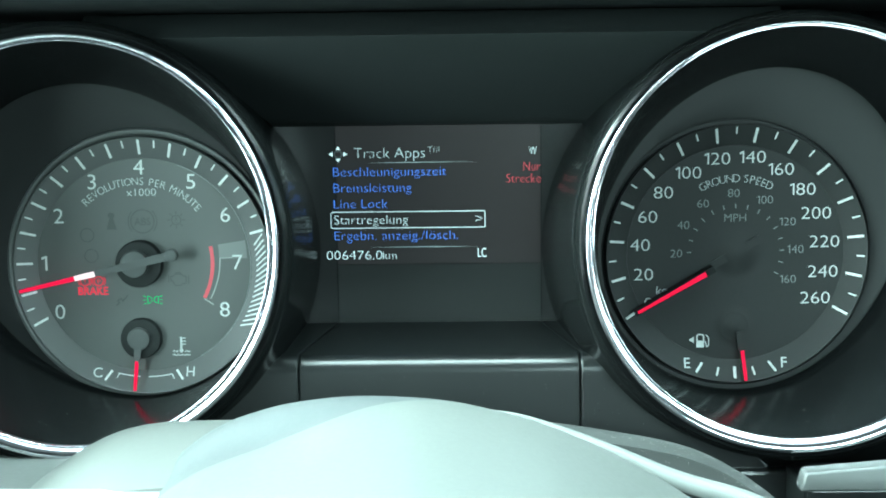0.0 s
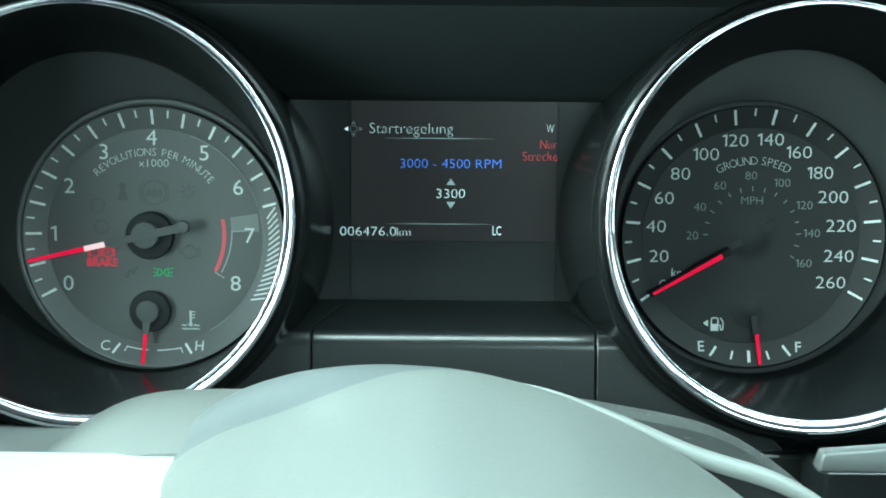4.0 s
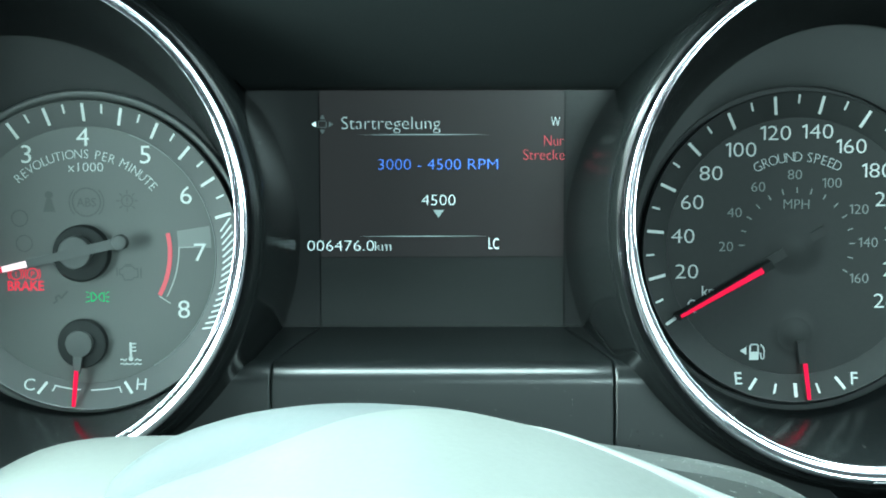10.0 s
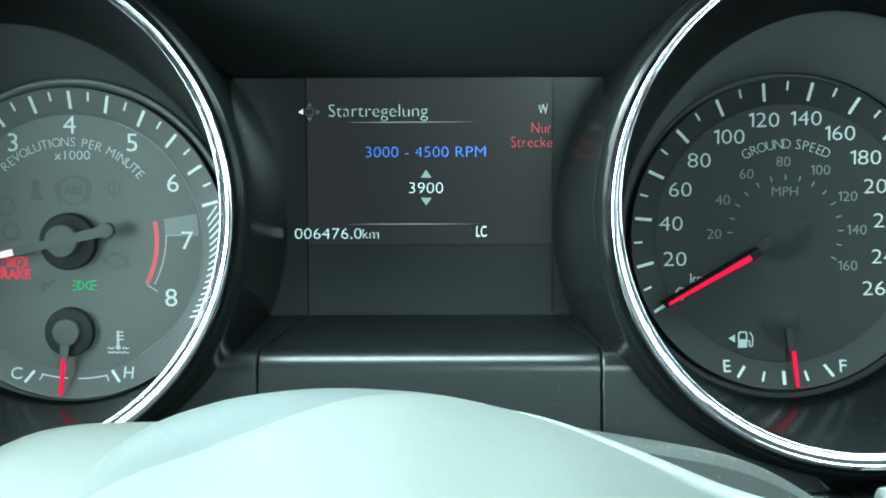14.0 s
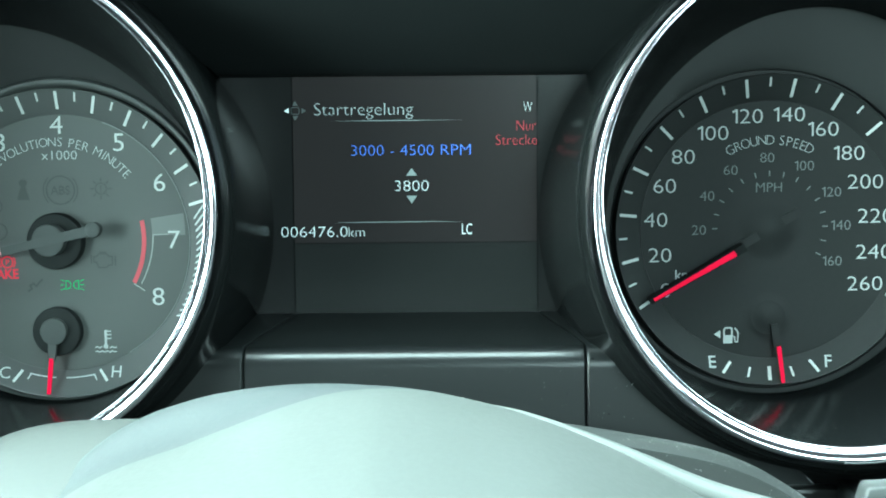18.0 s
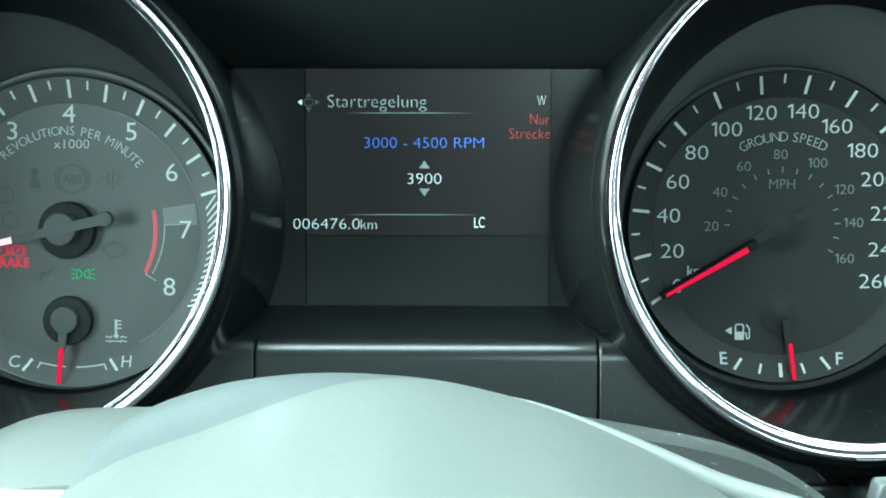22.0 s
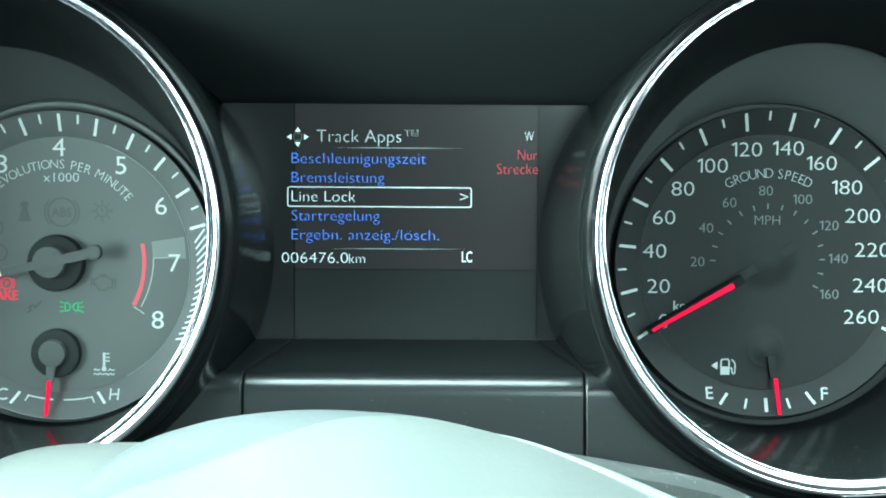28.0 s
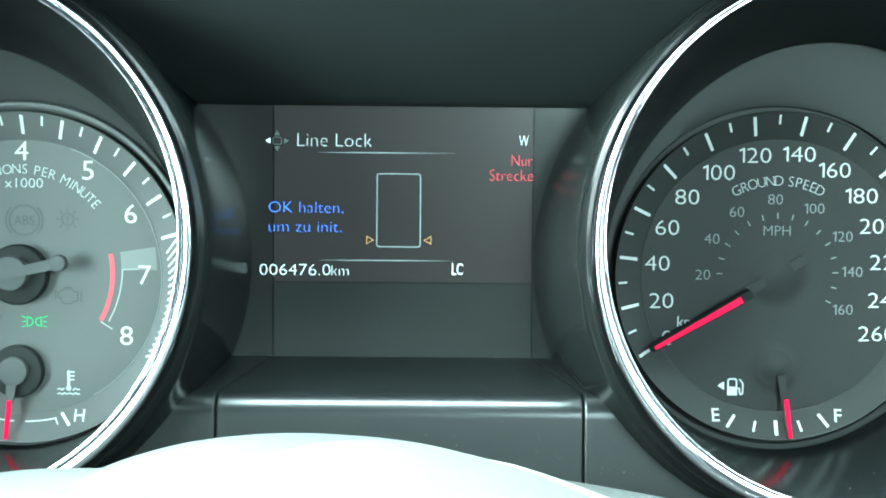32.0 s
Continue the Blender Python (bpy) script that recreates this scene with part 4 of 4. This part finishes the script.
        b = [bm.verts.new((px, TEXT_Y - 0.0001, pz)) for px, pz in inner]
        for q in range(3):
            w = (q + 1) % 3
            bm.faces.new((a[q], a[w], b[w], b[q]))
        part("pressure_mark", bm, TXT_AMBER, strip)
    # set values on a second strip behind the window
    n = len(VALUES)
    numbers = part("number_strip", box(-NUMBER_STEP * 1.5, NUMBER_STEP * (n - 0.5), FACE_Y + 0.0003, FACE_Y + 0.0007, SLOT_Z - 0.0070, SLOT_Z + 0.0070), LCD, d, "strip of set values")
    yn, z = FACE_Y + 0.00019, SLOT_Z
    for k, v in enumerate(VALUES):
        x = NUMBER_STEP * k
        line("set_value", str(v), x * 1000 - 5.5, x * 1000 + 5.5, z * 1000 - 1.8, 3.55, TXT_WHITE, numbers, yn)
        for sd, there in ((1, v < 4500), (-1, v > 3000)):
            if there:
                part("value_arrow", polygon([(x - 0.00175, z + sd * 0.0033), (x + 0.00175, z + sd * 0.0033), (x, z + sd * 0.0058)], yn, 0.00006), TXT_ARROW, numbers)
    return d, strip, numbers


TXT_ARROW = material("screen_arrow", (0.30, 0.35, 0.35), 0.5, var=0.0, emit=0.06)


# ---- steering column and wheel ----
def sheet(fx, xs, ys, mat, name, parent, label=""):
    """A surface over a grid of x and depth, closed underneath."""
    bm = bmesh.new()
    rows = [[bm.verts.new((x, y, fx(x, y))) for x in xs] for y in ys]
    for a, b in zip(rows, rows[1:]):
        for k in range(len(xs) - 1):
            bm.faces.new((a[k], a[k + 1], b[k + 1], b[k]))
    edge = rows[0] + [r[-1] for r in rows[1:]] + rows[-1][-2::-1] + [r[0] for r in rows[-2:0:-1]]
    low = [bm.verts.new((v.co.x, v.co.y, -0.22)) for v in edge]
    for k in range(len(edge)):
        j = (k + 1) % len(edge)
        bm.faces.new((edge[k], edge[j], low[j], low[k]))
    bm.faces.new(low)
    return part(name, smooth(bm, 40), mat, parent, label)


def lin(a, b, n):
    return [a + (b - a) * k / (n - 1) for k in range(n)]


def curve(points, x):
    """A rounded line through points (x, z)."""
    xs, zs = [p[0] for p in points], [p[1] for p in points]
    return sum(float(np.interp(x + d, xs, zs)) for d in (-0.008, -0.004, 0.0, 0.004, 0.008)) / 5


COLUMN_CREST = [(-0.178, -0.1113), (-0.157, -0.0872), (-0.133, -0.0627), (-0.1152, -0.0506), (-0.1048, -0.0454), (-0.0943, -0.0431), (-0.0818, -0.0423), (-0.063, -0.0423), (-0.0002, -0.0407), (0.0416, -0.0442), (0.0531, -0.0462), (0.074, -0.0498), (0.0813, -0.0515), (0.0886, -0.0541), (0.096, -0.0577), (0.1043, -0.0632), (0.1148, -0.0713), (0.1461, -0.0998), (0.1775, -0.127)]


def build_column():
    c = thing("steering_column", pose(0, 0, 0), "dusty grey plastic steering column shroud", "steering column")
    crest = COLUMN_CREST

    def top(x, y):
        back, front = max(0.0, y + 0.083), max(0.0, -0.087 - y)
        return curve(crest, x) - 0.7 * back - 9 * back * back - 0.12 * front - 6 * front * front
    # one surface; the left side's brightness is put into a paler colour
    sheet(top, lin(-0.175, 0.0, 36), lin(-0.047, -0.121, 30), SHROUD_BRIGHT, "upper_shroud", c, "smooth left half of the shroud, coloured brighter")
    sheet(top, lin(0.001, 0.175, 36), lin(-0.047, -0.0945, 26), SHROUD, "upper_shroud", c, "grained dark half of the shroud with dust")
    # rounded edge where the upper shroud meets the wheel side, its highlight painted pale
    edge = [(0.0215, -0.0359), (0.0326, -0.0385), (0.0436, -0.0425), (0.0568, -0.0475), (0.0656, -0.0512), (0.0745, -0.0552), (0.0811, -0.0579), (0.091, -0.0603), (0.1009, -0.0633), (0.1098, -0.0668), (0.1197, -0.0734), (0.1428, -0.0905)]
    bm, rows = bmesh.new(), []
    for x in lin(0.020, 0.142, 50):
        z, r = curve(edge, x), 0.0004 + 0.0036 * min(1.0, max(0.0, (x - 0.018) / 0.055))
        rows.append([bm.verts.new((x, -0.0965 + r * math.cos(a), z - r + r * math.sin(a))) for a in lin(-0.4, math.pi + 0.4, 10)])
    for a, b in zip(rows, rows[1:]):
        for k in range(9):
            bm.faces.new((a[k], a[k + 1], b[k + 1], b[k]))
    part("rolled_edge", smooth(bm, 60), EDGE_HIGHLIGHT, c, "rounded edge of the shroud, pale as its highlight")
    return c


HUB_CREST = [(-0.1799, -0.1833), (-0.1351, -0.1071), (-0.1082, -0.0751), (-0.0891, -0.058), (-0.0791, -0.0471), (-0.0701, -0.0396), (-0.0522, -0.0329), (-0.0387, -0.0303), (-0.0208, -0.0289), (0.005, -0.0305), (0.0297, -0.0365), (0.0498, -0.0446), (0.0666, -0.0533), (0.0801, -0.0617), (0.1003, -0.0768), (0.1339, -0.1104), (0.1787, -0.1721)]


def build_wheel():
    w = thing("steering_wheel", pose(0, 0, 0), "pale grey leather steering wheel hub with silver spokes", "steering wheel")
    crest = HUB_CREST

    def top(x, y):
        d = -0.105 - y
        back, f = max(0.0, -d), max(0.0, d)
        drop = 0.0060 * min(1.0, max(0.0, (-0.005 - x) / 0.045)) + 0.002 * min(1.0, max(0.0, (x - 0.035) / 0.03))
        return curve(crest, x / (1 + 2.4 * f)) - 0.25 * back - 25 * back * back - drop * (1 - math.exp(-((f / 0.011) ** 2))) - 0.12 * f * (1 - math.exp(-f / 0.012)) - 0.8 * f * f
    # the padded rear and the cover share one surface; their border runs along the crest and widens to the driver's door
    # side
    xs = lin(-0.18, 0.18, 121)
    # the rear's darker leather paints the shade where the hub turns from light
    for name, mat, label in (("hub_rear", SHADED_LEATHER, "padded rear of the hub, darkened as its shade"), ("hub_cover", LEATHER, "pale grey padded hub cover")):
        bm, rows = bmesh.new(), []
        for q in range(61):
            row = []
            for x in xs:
                shade_edge = -0.102 - 0.0260 / (1 + math.exp((x + 0.022) / 0.015))
                y = -0.090 + (shade_edge + 0.090) * q / 60 if name == "hub_rear" else shade_edge + (-0.25 - shade_edge) * (q / 60) ** 1.5
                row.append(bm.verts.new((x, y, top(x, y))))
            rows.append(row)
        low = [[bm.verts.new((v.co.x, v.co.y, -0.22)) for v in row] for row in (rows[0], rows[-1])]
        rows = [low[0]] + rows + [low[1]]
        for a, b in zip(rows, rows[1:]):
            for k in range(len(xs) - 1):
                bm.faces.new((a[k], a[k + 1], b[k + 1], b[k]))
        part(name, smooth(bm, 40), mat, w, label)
    bm = box(-0.36, -0.072, -0.160, -0.117, -0.105, -0.0524, 0.0015)
    for v in bm.verts:
        v.co.z -= 0.040 * max(0.0, v.co.x + 0.13)
    part("spoke", bm, SILVER, w, "bright silver spoke")
    return w


def build_side_trim():
    t = thing("trim_strip", pose(0.1240, -0.07, -0.0717), "satin grey trim strip beside the column", "trim strip")
    bm = box(0, 0.2, -0.004, 0.004, 0.0, 0.0066, 0.0012)
    for v in bm.verts:
        if v.co.x < 0.02:
            v.co.x += 0.28 * v.co.z
        v.co.z += 0.085 * v.co.x if v.co.z > 0.003 else 0.0
    part("strip", smooth(bm, 40), SILVER_DARK, t)
    part("pad", box(0.004, 0.2, 0.004, 0.034, -0.06, -0.0006, 0.002), TRIM, t, "grained dark panel under the strip")


def specks(name, count, seed, spot, size, mat, label):
    """Fine dust: small flattened grains lying on a surface given by spot(random)."""
    rnd = random.Random(seed)
    verts, faces = [], []
    for _ in range(count):
        p, n = spot(rnd)
        n = Vector(n).normalized()
        u = n.orthogonal().normalized()
        w = n.cross(u)
        r = size * (0.4 + 1.2 * rnd.random() ** 3)
        b = len(verts)
        for a in range(5):
            t = 2 * math.pi * a / 5 + rnd.random()
            q = r * (0.5 + 0.5 * rnd.random())
            verts.append(tuple(Vector(p) + u * q * math.cos(t) + w * q * math.sin(t)))
        verts.append(tuple(Vector(p) + n * r * 0.5))
        faces += [(b + a, b + (a + 1) % 5, b + 5) for a in range(5)]
    me = bpy.data.meshes.new(name)
    me.from_pydata(verts, [], faces)
    me.materials.append(mat)
    return tagged(new(name, me), label, "dust", kind="stuff")


def build_dust():
    def ledge(r):
        y = -0.036 * r.random() ** 0.6
        return (-0.045 + 0.094 * r.random(), y, -0.032 + 0.0055 + 0.0052 * y / 0.033 + 0.0001), (0, 0, 1)

    def front(r):
        d = r.random() ** 1.5
        return (-0.049 + 0.13 * r.random() ** 0.8, -0.0370 - 0.0009 * d, -0.0385 - 0.020 * d), (0, -1, 0.1)

    def bowl(cx, cz):
        def spot(r):
            a = radians(120 + 120 * r.random())
            d = 0.15 + 0.7 * r.random()
            q = 0.0600 + 0.0090 * d
            return (cx * (1 + 0.03 * d) + q * math.sin(a), -0.032 - 0.020 * d, cz + q * math.cos(a)), (-math.sin(a) * 0.8, -0.6, -math.cos(a) * 0.8)
        return spot
    def crest(r):
        x = 0.012 + 0.060 * r.random()
        return (x, -0.1045 - 0.002 * r.random(), curve(HUB_CREST, x) + 0.00005), (0, 0, 1)

    def shroud(r):
        x = 0.055 + 0.062 * r.random()
        f = 0.014 * r.random() ** 1.5
        return (x, -0.087 - f, curve(COLUMN_CREST, x) + 0.0001 - 0.12 * f - 6 * f * f), (0.4, -0.4, 1)
    specks("hub_lint", 90, 7, crest, 0.00015, DUST, "pale lint specks on the hub's crest")
    specks("shroud_dust", 260, 8, shroud, 0.00016, DUST, "pale dust specks on the column shroud")
    specks("ledge_dust", 170, 3, ledge, 0.00016, DUST, "pale dust specks lying on the ledge")
    specks("panel_dust", 130, 4, front, 0.00011, DUST, "fine pale dust on the ledge front")
    specks("bowl_dust", 60, 5, bowl(-0.1215, 0.0105), 0.00013, DUST, "pale dust specks in the gauge surround")
    specks("bowl_dust", 90, 6, bowl(0.1225, 0.0110), 0.00013, DUST, "pale dust specks in the gauge surround")


DUST = material("dust_grain", (0.30, 0.30, 0.28), 0.9, var=0.1)
SILVER_DARK = material("satin_grey", (0.075, 0.079, 0.078), 0.4, 0.3, var=0.08)

build_cabin()
build_dashboard()
build_shelf()
build_tachometer()
build_speedometer()
display, page_strip, number_strip = build_display()
build_column()
build_wheel()
build_side_trim()
build_dust()


# ---- what moves: the pages and the set value of the display ----
def steps(spans, place):
    """Rows that hold each place from its time on and step within a thirtieth of a second."""
    rows = []
    for k, (t, v) in enumerate(spans):
        if k:
            rows.append((t - 0.034, place(spans[k - 1][1])))
        rows.append((t, place(v)))
    rows.append((32.0, place(spans[-1][1])))
    return rows


def motions():
    pages = [(0, 0), (1.87, 1), (3.37, 2), (24.8, 1), (26.3, 0), (26.9, 3), (29.53, 4)]
    walk(page_strip, steps(pages, lambda k: pose(-PAGE_STEP * k, 0, 0)))
    values = [(0, 0), (3.37, 3400), (3.8, 3300), (4.1, 3200), (4.5, 3100), (4.9, 3000), (6.17, 3100), (6.47, 3200), (6.77, 3300), (6.97, 3400), (7.27, 3500),
              (7.57, 3600), (7.87, 3700), (8.07, 3800), (8.27, 3900), (8.47, 4000), (8.67, 4100), (8.87, 4200), (9.17, 4300), (9.57, 4400), (9.77, 4500),
              (10.97, 4400), (11.37, 4300), (11.67, 4200), (12.07, 4100), (12.47, 4000), (12.87, 3900), (13.17, 3800), (13.87, 3900), (15.2, 4000),
              (16.97, 3900), (17.97, 3800), (21.17, 3900), (24.8, 0)]
    walk(number_strip, steps(values, lambda v: pose(SLOT_X - NUMBER_STEP * ((v - 3000) / 100 if v else -1), 0, 0)))


motions()
